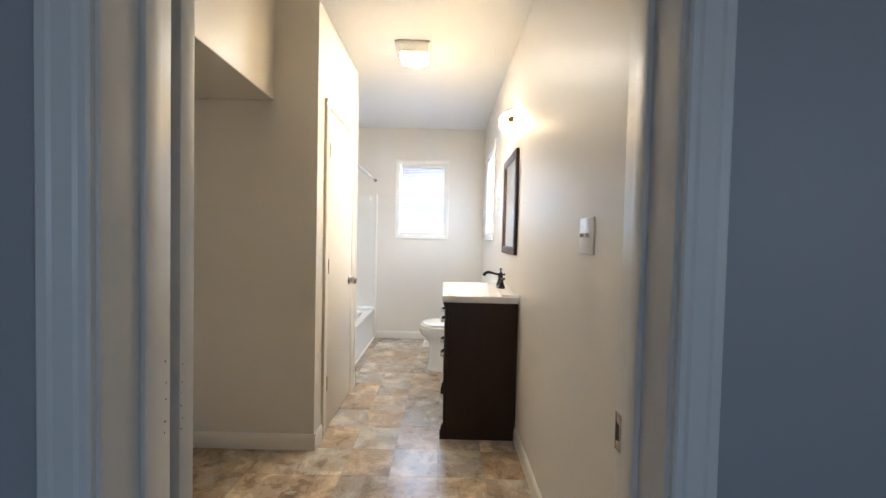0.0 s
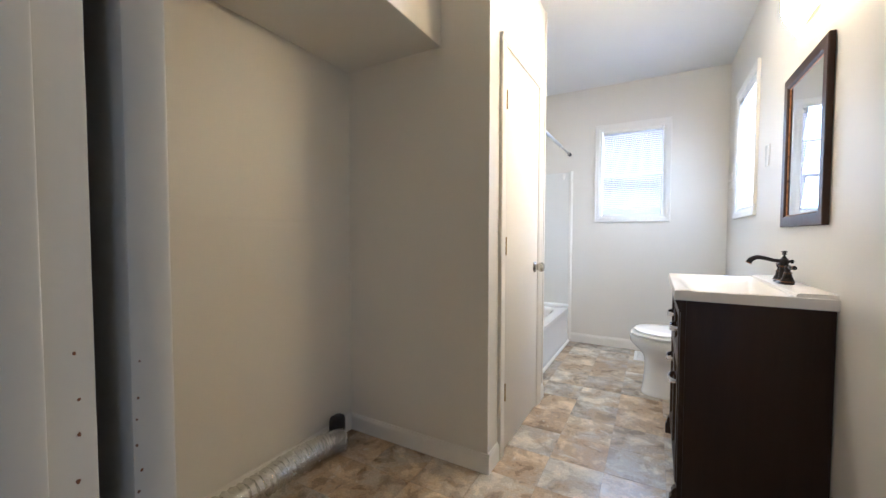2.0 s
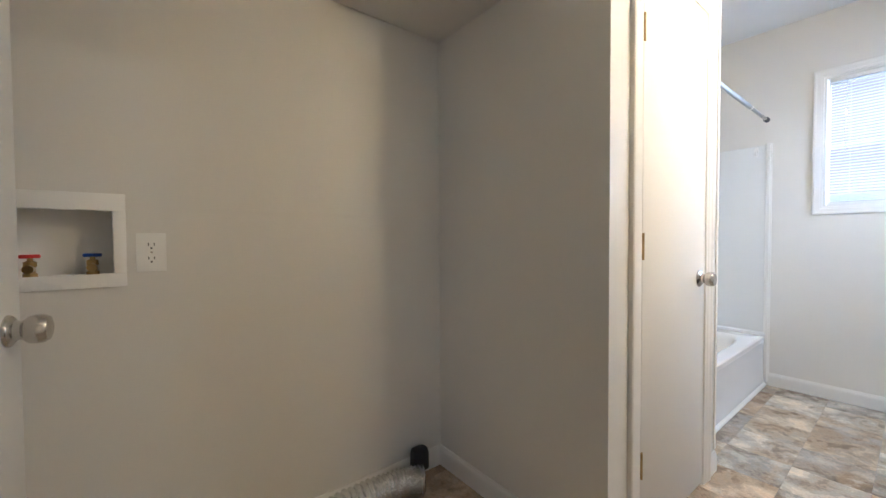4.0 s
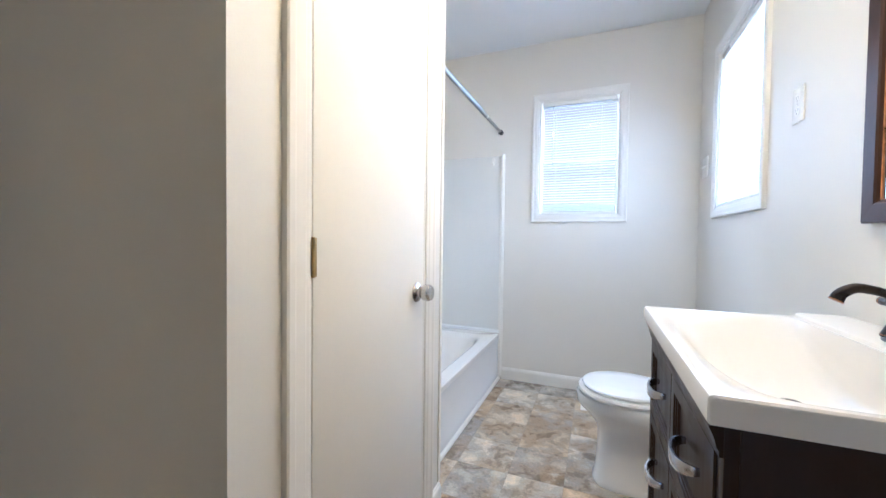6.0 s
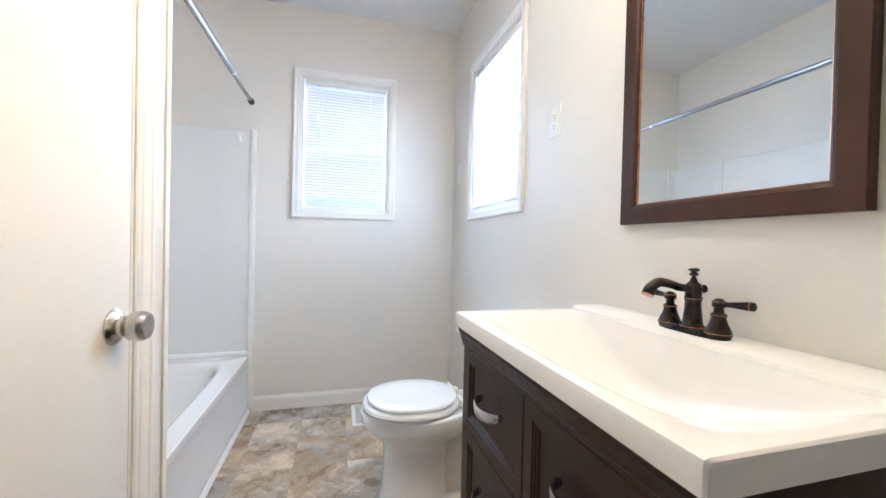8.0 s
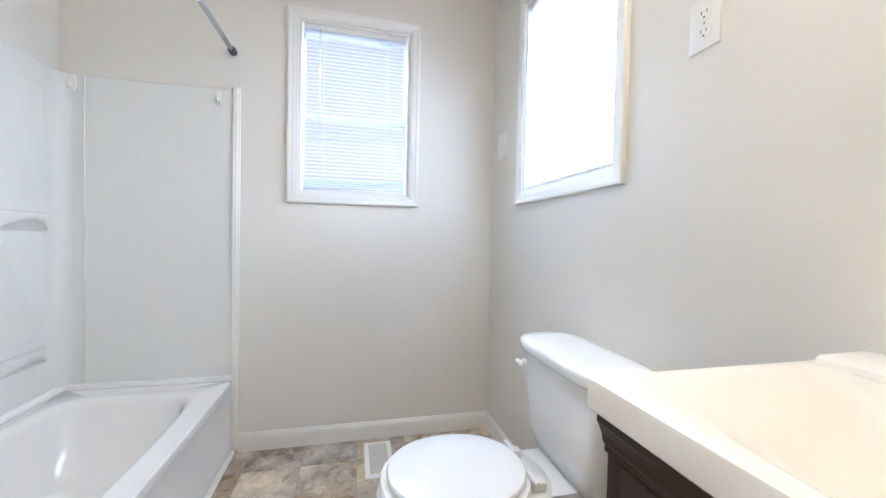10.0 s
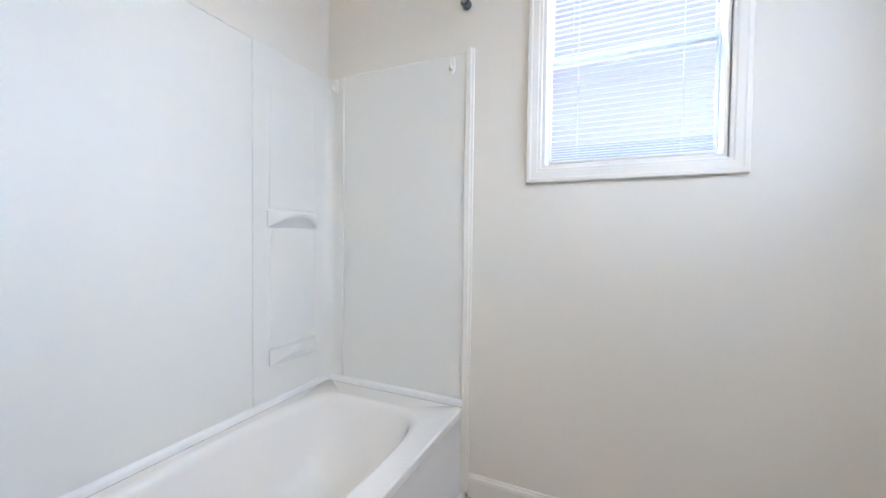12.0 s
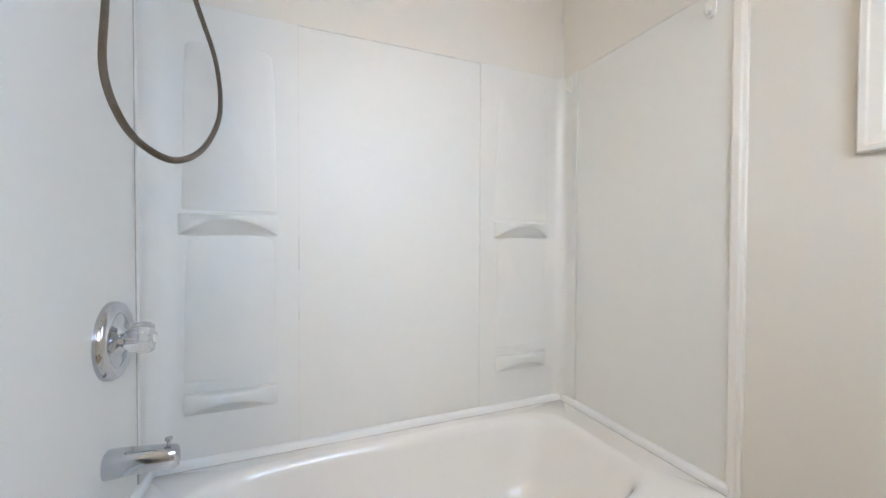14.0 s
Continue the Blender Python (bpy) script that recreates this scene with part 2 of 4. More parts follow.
def loft(bm, rings, caps=True):
    """Skin over closed rings of equally many points."""
    loops = [[bm.verts.new(p) for p in r] for r in rings]
    n = len(loops[0])
    for a, b in zip(loops, loops[1:]):
        for i in range(n):
            bm.faces.new((a[i], a[(i + 1) % n], b[(i + 1) % n], b[i]))
    if caps:
        bm.faces.new(loops[0][::-1])
        bm.faces.new(loops[-1])
    return bm


def oval(cx, cy, z, hx, hy, n=2.0, count=48, front=1.0):
    """A rounded outline; n is 2 for an ellipse and more for a squarer one; front stretches the -x half."""
    pts = []
    for i in range(count):
        a = 2 * math.pi * i / count
        c, s = math.cos(a), math.sin(a)
        x = math.copysign(abs(c) ** (2 / n), c) * hx
        pts.append(Vector((cx + (x * front if x < 0 else x), cy + math.copysign(abs(s) ** (2 / n), s) * hy, z)))
    return pts


def lathe(bm, profile, m, count=32):
    """A turned shape: (radius, height) pairs round the local z axis, placed by m."""
    rings = [[m @ Vector((r * math.cos(2 * math.pi * i / count), r * math.sin(2 * math.pi * i / count), h)) for i in range(count)] for r, h in profile]
    return loft(bm, rings)


def tube(bm, points, radii, count=14, flat=1.0):
    """A round bar along points, with a radius for each."""
    pts = [Vector(p) for p in points]
    rings = []
    side = None
    for i, p in enumerate(pts):
        d = (pts[min(i + 1, len(pts) - 1)] - pts[max(i - 1, 0)]).normalized()
        if side is None:
            side = d.cross(Vector((0, 0, 1)) if abs(d.z) < 0.9 else Vector((1, 0, 0))).normalized()
        side = (side - d * side.dot(d)).normalized()
        up = d.cross(side)
        r = radii[i] if isinstance(radii, (list, tuple)) else radii
        rings.append([p + (side * math.cos(2 * math.pi * k / count) + up * math.sin(2 * math.pi * k / count) * flat) * r for k in range(count)])
    return loft(bm, rings)


def extrude(bm, outline, axis, a, b):
    """A prism: a 2D outline drawn across the named axis, from a to b along it."""
    def put(u, v, w):
        return Vector({"x": (w, u, v), "y": (u, w, v), "z": (u, v, w)}[axis])
    return loft(bm, [[put(u, v, a) for u, v in outline], [put(u, v, b) for u, v in outline]])


def curve_through(points, steps=10):
    """A smooth run of points through the given ones."""
    ps = [Vector(p) for p in points]
    ps = [2 * ps[0] - ps[1], *ps, 2 * ps[-1] - ps[-2]]
    out = []
    for p0, p1, p2, p3 in zip(ps, ps[1:], ps[2:], ps[3:]):
        for k in range(steps):
            t = k / steps
            out.append(0.5 * (2 * p1 + (p2 - p0) * t + (2 * p0 - 5 * p1 + 4 * p2 - p3) * t * t + (3 * p1 - p0 - 3 * p2 + p3) * t ** 3))
    return out + [ps[-2]]


def mesh_ob(name, bm, material, smooth=False):
    me = bpy.data.meshes.new(name)
    bmesh.ops.recalc_face_normals(bm, faces=bm.faces[:])
    bm.to_mesh(me)
    bm.free()
    me.materials.append(material)
    if smooth:
        for p in me.polygons:
            p.use_smooth = True
        me.set_sharp_from_angle(angle=radians(40))
    return new(name, me)


def under(ob, parent):
    ob.parent = parent
    ob.matrix_parent_inverse = Matrix.Translation(-parent.location)
    return ob


def part(name, bm, material, parent, label="", smooth=True):
    ob = under(mesh_ob(name, bm, material, smooth), parent)
    if label:
        ob["label"] = label
    return ob


def thing(name, at, label, category, group="", kind=""):
    ob = new(name)
    ob.location = at
    return tagged(ob, label, category, group, kind)


def solid(name, bm, material, label, category="", kind="structure", smooth=False, group=""):
    return tagged(mesh_ob(name, bm, material, smooth), label, category, group, kind)


# ---- structure ----
R, F, H = 0.506, 4.664, 2.520          # right wall, far wall, ceiling
NL, TL = -1.49, -1.466                 # left walls of the washer nook and of the bath
CX, CN, CF = -0.667, 2.25, 3.192       # closet's face, near and far corner
D0, D1, DY0, DY1, DZ = -0.697, -0.662, 2.452, 3.018, 1.975   # closet door leaf
DW0, DW1 = 0.690, 0.822                # doorway wall
JL, JR, DH = -0.445, 0.380, 2.06         # doorway's jambs and head
T = 0.12
WX0, WX1, WZ0, WZ1 = -0.505, 0.038, 1.256, 2.094   # far window's opening
SY0, SY1 = 3.662, 4.272                            # side window's opening

floor = solid("floor", fresh((NL - T, DW0, -0.1, R + T, F + T, -0.0015), (-1.7, -2.7, -0.1, 2.7, DW0, -0.0015)), M["joint"], "mottled grey and tan stone-look vinyl floor", "floor")
solid("ceiling", fresh((NL - T, DW0, H, R + T, F + T, H + 0.1), (-1.7, -2.7, H, 2.7, DW0, H + 0.1)), M["ceiling"], "smooth white painted ceiling", "ceiling")
solid("wall_far", fresh((NL - T, F, 0, WX0, F + T, H), (WX1, F, 0, R + T, F + T, H), (WX0, F, 0, WX1, F + T, WZ0), (WX0, F, WZ1, WX1, F + T, H)), M["wall"], "beige painted end wall with a window", "wall")
solid("wall_right", fresh((R, DW1, 0, R + T, SY0, H), (R, SY1, 0, R + T, F, H), (R, SY0, 0, R + T, SY1, WZ0), (R, SY0, WZ1, R + T, SY1, H)), M["wall"], "satin beige painted long wall with a window", "wall")
BZ0, BZ1, BY0, BY1 = 0.955, 1.155, 0.890, 1.112    # recess of the washer box
solid("wall_left_nook", fresh((NL - T, DW1, 0, NL, BY0, H), (NL - T, BY1, 0, NL, CN + 0.1, H), (NL - T, BY0, 0, NL, BY1, BZ0), (NL - T, BY0, BZ1, NL, BY1, H)), M["wall"], "beige painted wall of the washer nook", "wall")
solid("wall_left_bath", fresh((TL - T, CF - 0.1, 0, TL, F, H)), M["wall"], "beige painted wall above the bath", "wall")
solid("wall_nook_end", fresh((NL, CN, 0, CX, CN + 0.1, H)), M["wall"], "beige painted partition beside the washer nook", "wall")
solid("wall_bath_end", fresh((TL, CF - 0.1, 0, CX, CF, H)), M["wall"], "beige painted partition at the tap end of the bath", "wall")
solid("wall_closet", fresh((CX - 0.1, CN + 0.1, 0, CX, DY0 - 0.004, H), (CX - 0.1, DY1 + 0.004, 0, CX, CF - 0.1, H), (CX - 0.1, DY0 - 0.004, DZ + 0.006, CX, DY1 + 0.004, H)), M["wall"], "beige painted closet wall around a door", "wall")
solid("wall_closet_back", fresh((NL, CN + 0.1, 0, NL + 0.02, CF - 0.1, H)), M["wall"], "unlit back wall of the closet", "wall")
solid("wall_door", fresh((NL - T, DW0, 0, JL - 0.02, DW1, H), (JR + 0.02, DW0, 0, R + T, DW1, H), (JL - 0.02, DW0, DH, JR + 0.02, DW1, H)), M["wall"], "beige painted wall with the entrance doorway", "wall")
solid("wall_hall_left", fresh((-1.7, -2.6, 0, -1.6, DW0, H)), M["hall"], "dim blue-grey hallway wall", "wall")
# the openings in these two walls are made up to hold the fill lamps
solid("wall_hall_right", fresh((2.6, -2.6, 0, 2.7, -2.4, H), (2.6, -1.1, 0, 2.7, DW0, H), (2.6, -2.4, 0, 2.7, -1.1, 0.95), (2.6, -2.4, 2.15, 2.7, -1.1, H)), M["hall"], "blue-grey hallway wall with an added, unseen lamp opening", "wall")
solid("wall_hall_back", fresh((-1.7, -2.7, 0, -0.95, -2.6, H), (-0.05, -2.7, 0, 2.7, -2.6, H), (-0.95, -2.7, 0, -0.05, -2.6, 1.0), (-0.95, -2.7, 2.0, -0.05, -2.6, H)), M["hall"], "dim hallway wall with an added, unseen lamp opening", "wall")
solid("wall_hall_front", fresh((-1.6, DW0 - 0.006, 0, JL - 0.024, DW0 - 0.001, H), (JR + 0.024, DW0 - 0.006, 0, R + T, DW0 - 0.001, H), (R + T, DW0 - 0.006, 0, 2.7, DW0 + 0.06, H), (JL - 0.024, DW0 - 0.006, DH + 0.02, JR + 0.024, DW0 - 0.001, H)), M["hall"], "blue-grey painted hallway side of the doorway wall", "wall")
solid("wall_seam", extrude(bmesh.new(), [(NL, 1.118), (NL + 0.0007, 1.132), (NL + 0.0010, 1.142), (NL + 0.0004, 1.150), (NL, 1.156)], "y", 1.135, CN - 0.002), M["wall"], "faint taped seam across the nook wall", "wall seam")
solid("soffit", fresh((NL, DW1, 1.96, -0.912, CN, H), bevel=0.004), M["wall"], "beige painted soffit over the washer nook", "soffit")

BASE = [(0, 0), (0.012, 0), (0.012, 0.066), (0.010, 0.076), (0.006, 0.082), (0.005, 0.087), (0, 0.089)]


def baseboard(p0, p1, side, label="white painted baseboard with a moulded top"):
    """A skirting from p0 to p1, standing out to the given side (a unit vector across it)."""
    bm = bmesh.new()
    s = Vector((*side, 0))
    loft(bm, [[Vector((*p, 0)) + s * u + Vector((0, 0, v)) for u, v in BASE] for p in (p0, p1)])
    return solid("baseboard", bm, M["trim"], label, "baseboard", group="baseboards")


baseboard((-0.757, F), (R, F), (0, -1))
baseboard((R, 3.10), (R, F - 0.012), (-1, 0))
baseboard((R, DW1), (R, 2.405), (-1, 0))
baseboard((NL, CN), (CX + 0.012, CN), (0, -1))
baseboard((NL, DW1), (NL, CN - 0.012), (1, 0))
baseboard((CX, CN), (CX, 2.368), (1, 0))
baseboard((CX, 3.10), (CX, CF), (1, 0))
baseboard((JR + 0.07, DW1), (R - 0.012, DW1), (0, 1))

CASE = [(0, 0), (0.050, 0), (0.050, 0.014), (0.047, 0.017), (0.037, 0.0172), (0.033, 0.0150), (0.014, 0.0138), (0.010, 0.0112), (0.003, 0.0108), (0, 0.008)]


def casing_run(name, parent, a, b, inward, out, material, width=1.0, label=""):
    """A moulded strip from a to b; inward points away from the opening, out away from the wall."""
    bm = bmesh.new()
    i, o = Vector(inward), Vector(out)
    loft(bm, [[Vector(p) + i * u * width + o * v for u, v in CASE] for p in (a, b)])
    return part(name, bm, material, parent, label, smooth=False)


# ---- windows ----
def window(name, centre, across, out, w, z0, z1, label):
    """A cased opening: moulded casing, reveal, sash and panes. across runs along the wall and out into the room."""
    c, u, o = Vector(centre), Vector(across), Vector(out)
    win = thing(name, (*c.xy, z0), label, "window", kind="structure")
    h = w / 2
    k = 0.049
    def strip(a, b, inw, mitre):
        bm = bmesh.new()
        rings = []
        for p, sgn in ((a, -1), (b, 1)):
            rings.append([Vector(p) + inw * q + mitre * sgn * q + o * v for q, v in CASE])
        loft(bm, rings)
        part("casing", bm, M["trim"], win, smooth=False)
    up = Vector((0, 0, 1))
    lo, hi = Vector((0, 0, z0)), Vector((0, 0, z1))
    strip(c - u * h + lo, c - u * h + hi, -u, up)
    strip(c + u * h + lo, c + u * h + hi, u, up)
    strip(c - u * h + hi, c + u * h + hi, up, u)
    strip(c - u * h + lo, c + u * h + lo, -up, u)
    def slab(nm, a0, a1, b0, b1, d0, d1, material, bev=0.0):
        """A bar: a along the wall, b upwards, d depth into the wall."""
        p, q = c + u * a0 - o * d0, c + u * a1 - o * d1
        bm = fresh((min(p.x, q.x), min(p.y, q.y), b0, max(p.x, q.x), max(p.y, q.y), b1), bevel=bev)
        return part(nm, bm, material, win, smooth=False)
    slab("sill", -h, h, z0, z0 + 0.012, 0.0, 0.10, M["trim"])
    slab("head", -h, h, z1 - 0.012, z1, 0.0, 0.10, M["trim"])
    slab("side_jamb", -h, -h + 0.012, z0 + 0.012, z1 - 0.012, 0.0, 0.10, M["trim"])
    slab("side_jamb", h - 0.012, h, z0 + 0.012, z1 - 0.012, 0.0, 0.10, M["trim"])
    mid = (z0 + z1) / 2 - 0.02
    for b0, b1, d in ((z0 + 0.012, mid + 0.010, 0.070), (mid - 0.010, z1 - 0.012, 0.094)):
        for a0, a1, e0, e1 in ((-h + 0.012, h - 0.012, b0, b0 + 0.018), (-h + 0.012, h - 0.012, b1 - 0.018, b1), (-h + 0.012, -h + 0.020, b0 + 0.018, b1 - 0.018), (h - 0.020, h - 0.012, b0 + 0.018, b1 - 0.018)):
            slab("sash_rail", a0, a1, e0, e1, d, d + 0.022, M["trim"], 0.002)
        pane = slab("pane", -h + 0.020, h - 0.020, b0 + 0.018, b1 - 0.018, d + 0.009, d + 0.013, M["pane"])
        pane.visible_shadow = False
    return win


window("window_1", (-0.231, F, 0), (1, 0, 0), (0, -1, 0), WX1 - WX0, WZ0, WZ1, "white cased sash window behind a closed mini blind")
window("window_2", (R, 3.967, 0), (0, -1, 0), (-1, 0, 0), SY1 - SY0, WZ0, WZ1, "white cased sash window glaring with daylight")
solid("backdrop_yard", fresh((-4, F + 1.6, -1, 2.0, F + 1.62, 3.05)), M["out_far"], "self-glowing backdrop of a daylit pale house wall outside the window", "backdrop")
solid("backdrop_sky", fresh((-4, F + 1.6, 3.054, 2.0, F + 1.62, 6.5)), M["out_above"], "bright open sky above the house wall", "backdrop")
solid("backdrop_sky", fresh((R + 1.6, 1.5, -1, R + 1.62, 7, 5)), M["out_side"], "blown-out white daylight outside the window", "backdrop")


def blind(at, across, out, w, z0, z1, tilt, label, wand=True):
    """A mini blind: head rail, tilted slats, bottom rail, ladder cords and a wand."""
    c, u, o = Vector(at), Vector(across), Vector(out)
    b = thing("mini_blind", (c.x, c.y, z0), label, "blind", group="mini blinds")
    h = w / 2
    turn = Matrix((( u.x, o.x, 0), (u.y, o.y, 0), (0, 0, 1))).to_4x4()
    place = Matrix.Translation((c.x, c.y, 0)) @ turn
    def local(bm):
        bmesh.ops.transform(bm, matrix=place, verts=bm.verts[:])
        return bm
    part("head_rail", local(fresh((-h, -0.013, z1 - 0.028, h, 0.013, z1 - 0.002), bevel=0.002)), M["plastic"], b)
    part("bottom_rail", local(fresh((-h + 0.003, -0.011, z0 + 0.004, h - 0.003, 0.011, z0 + 0.014), bevel=0.003)), M["plastic"], b)
    bm = bmesh.new()
    arc = [(-0.0115 + 0.0046 * k, 0.0017 * (1 - ((-0.0115 + 0.0046 * k) / 0.0115) ** 2)) for k in range(6)]
    outline = arc + [(x, y - 0.0005) for x, y in reversed(arc)]
    loft(bm, [[Vector((a, x, y)) for x, y in outline] for a in (-h + 0.003, h - 0.003)])
    bmesh.ops.transform(bm, matrix=turn @ Matrix.Rotation(radians(tilt), 4, "X"), verts=bm.verts[:])
    me = bpy.data.meshes.new("slat")
    bmesh.ops.recalc_face_normals(bm, faces=bm.faces[:])
    bm.to_mesh(me)
    bm.free()
    me.materials.append(M["slat"])
    rnd = random.Random(5)
    # the surplus slats crowd together above the bottom rail, the others hang evenly
    rows = [z0 + 0.022 + 0.0085 * k for k in range(6)]
    while rows[-1] < z1 - 0.046:
        rows.append(rows[-1] + 0.0184)
    for z in rows:
        s = under(new("slat", me), b)
        s.location = (c.x, c.y, z)
        s.rotation_euler = (0, 0, rnd.uniform(-0.0006, 0.0006))
    for a in (-h * 0.62, h * 0.62):
        part("ladder_cord", local(fresh((a - 0.0012, 0.0125, z0 + 0.012, a + 0.0012, 0.0142, z1 - 0.026))), M["plastic"], b)
    if wand:
        part("tilt_wand", local(tube(bmesh.new(), [(-h * 0.7, 0.020, z1 - 0.03), (-h * 0.7, 0.021, z1 - 0.48)], 0.003, 8)), M["acrylic_clear"], b, "clear plastic wand")
    return b


blind((-0.231, F + 0.016, 0), (1, 0, 0), (0, -1, 0), WX1 - WX0 - 0.050, WZ0 + 0.012, WZ1 - 0.012, -20, "white mini blind lowered over the end window")
blind((R + 0.016, 3.967, 0), (0, -1, 0), (-1, 0, 0), SY1 - SY0 - 0.030, WZ0 + 0.012, WZ1 - 0.012, -20, "white mini blind lowered over the side window", wand=False)

# ---- doorway ----
frame_ob = thing("door_1", (-0.04, 0.76, 0), "white painted scuffed doorway frame without a leaf", "door frame", kind="structure")
part("jamb", fresh((JL - 0.02, DW0 - 0.006, 0, JL, DW1 + 0.004, DH), bevel=0.003), M["jamb"], frame_ob, "scuffed painted jamb with old screw holes")
part("jamb", fresh((JR, DW0 - 0.006, 0, JR + 0.02, DW1 + 0.019, DH), bevel=0.003), M["jamb"], frame_ob)
part("head_jamb", fresh((JL, DW0 - 0.006, DH - 0.02, JR, DW1 + 0.004, DH), bevel=0.002), M["jamb"], frame_ob)
part("door_stop", fresh((JL, 0.755, 0, JL + 0.010, 0.792, DH - 0.02), bevel=0.002), M["jamb"], frame_ob)
part("door_stop", fresh((JR - 0.010, 0.755, 0, JR, 0.792, DH - 0.02), bevel=0.002), M["jamb"], frame_ob)
casing_run("casing", frame_ob, (JL - 0.006, DW0 - 0.006, 0), (JL - 0.006, DW0 - 0.006, DH), (-1, 0, 0), (0, -1, 0), M["trim"], 1.45)
casing_run("casing", frame_ob, (JR + 0.006, DW0 - 0.006, 0), (JR + 0.006, DW0 - 0.006, DH), (1, 0, 0), (0, -1, 0), M["trim"], 1.2)
casing_run("casing", frame_ob, (JL - 0.07, DW0 - 0.006, DH), (JR + 0.07, DW0 - 0.006, DH), (0, 0, 1), (0, -1, 0), M["trim"], 1.3)
casing_run("casing", frame_ob, (JR + 0.0205, DW1, 0.0), (JR + 0.0205, DW1, DH), (1, 0, 0), (0, 1, 0), M["trim"], 1.2)
strike = part("strike_plate", fresh((JR - 0.0015, 0.819, 0.832, JR + 0.001, 0.8405, 0.902), bevel=0.0006), M["nickel"], frame_ob, "worn metal strike plate")
part("strike_hole", fresh((JR - 0.0022, 0.825, 0.852, JR - 0.0014, 0.835, 0.882)), M["slot"], strike)
rnd = random.Random(3)
def flake(y, z, r, axis, a, b):
    """A small irregular spot of missing paint."""
    out = []
    for k in range(9):
        t = 2 * math.pi * k / 9
        q = r * rnd.uniform(0.6, 1.15)
        out.append((y + q * 0.75 * math.cos(t), z + q * math.sin(t)))
    return extrude(bmesh.new(), out, axis, a, b)


for z in (0.855, 0.875, 0.915, 0.945, 0.985):
    part("paint_chip", flake(DW1 - 0.010 + rnd.uniform(-0.003, 0.003), z, rnd.uniform(0.0010, 0.0026), "x", JL - 0.001, JL + 0.0007), M["chip"], frame_ob)


def round_knob(parent, base, way, rose_r, reach, material, name="knob"):
    """A turned door knob with its rose, standing out along way."""
    m = Matrix.Translation(base) @ Vector(way).to_track_quat("Z", "Y").to_matrix().to_4x4()
    rose = part("rose", lathe(bmesh.new(), [(rose_r, 0), (rose_r, 0.003), (rose_r * 0.9, 0.007), (rose_r * 0.55, 0.013), (rose_r * 0.4, 0.016)], m), material, parent)
    k = reach
    part(name, lathe(bmesh.new(), [(0.022, 0.004), (0.0185, k * 0.28), (0.0205, k * 0.38), (0.0265, k * 0.48), (0.0285, k * 0.66), (0.0275, k * 0.82), (0.023, k * 0.94), (0.011, k), (0.002, k * 1.002)], m), material, rose)


leaf = thing("entrance_door", (0, 0, 0), "grey-white painted entrance door swung fully open", "door")
part("leaf", fresh((-0.800, -0.0175, 0.008, 0, 0.0175, 2.035), bevel=0.003), M["jamb"], leaf)
round_knob(leaf, (-0.738, 0.0175, 0.885), (0, 1, 0), 0.031, 0.062, M["nickel"])
round_knob(leaf, (-0.738, -0.0175, 0.885), (0, -1, 0), 0.031, 0.062, M["nickel"])
for z in (0.84, 0.86, 0.885, 0.91, 0.93, 0.965):
    part("paint_chip", flake(-0.0125 + rnd.uniform(-0.002, 0.002), z, rnd.uniform(0.0008, 0.0018), "x", -0.001, 0.0007), M["chip"], leaf)
leaf.matrix_basis = pose(-0.444, 0.868, 0, 0, 0, -6)

# ---- closet door ----
door = thing("door_2", (CX, 2.735, 0), "flat cream painted closet door, closed", "door", kind="structure")
part("leaf", fresh((D0, DY0, 0.012, D1, DY1, DZ), bevel=0.002), M["door"], door)
OUT = (1, 0, 0)
casing_run("casing", door, (CX, DY0 - 0.012, 0), (CX, DY0 - 0.012, DZ + 0.012), (0, -1, 0), OUT, M["door"], 1.42)
casing_run("casing", door, (CX, DY1 + 0.012, 0), (CX, DY1 + 0.012, DZ + 0.012), (0, 1, 0), OUT, M["door"], 1.42)
casing_run("casing", door, (CX, DY0 - 0.083, DZ + 0.012), (CX, DY1 + 0.083, DZ + 0.012), (0, 0, 1), OUT, M["door"], 0.72)
part("jamb_edge", fresh((CX - 0.09, DY0 - 0.012, 0, CX + 0.004, DY0 - 0.003, DZ + 0.012)), M["door"], door)
part("jamb_edge", fresh((CX - 0.09, DY1 + 0.003, 0, CX + 0.004, DY1 + 0.012, DZ + 0.012)), M["door"], door)
part("jamb_edge", fresh((CX - 0.09, DY0 - 0.003, DZ + 0.003, CX + 0.004, DY1 + 0.003, DZ + 0.012)), M["door"], door)
for z in (0.258, 0.987, 1.696):
    hinge = part("hinge", fresh((D1 - 0.001, DY0 + 0.0005, z, D1 + 0.0022, DY0 + 0.010, z + 0.086), bevel=0.0006), M["brass"], door, "small aged brass hinge")
    part("knuckle", tube(bmesh.new(), [(D1 + 0.003, DY0 - 0.002, z - 0.001), (D1 + 0.003, DY0 - 0.002, z + 0.087)], 0.0042, 10), M["brass"], hinge)
round_knob(door, (D1, 2.962, 0.890), (1, 0, 0), 0.034, 0.060, M["nickel"])
solid("corner_trim", fresh((CX, CF - 0.018, 0.098, CX + 0.006, CF + 0.003, H), bevel=0.002), M["door"], "slim painted corner bead at the closet's end", "trim")

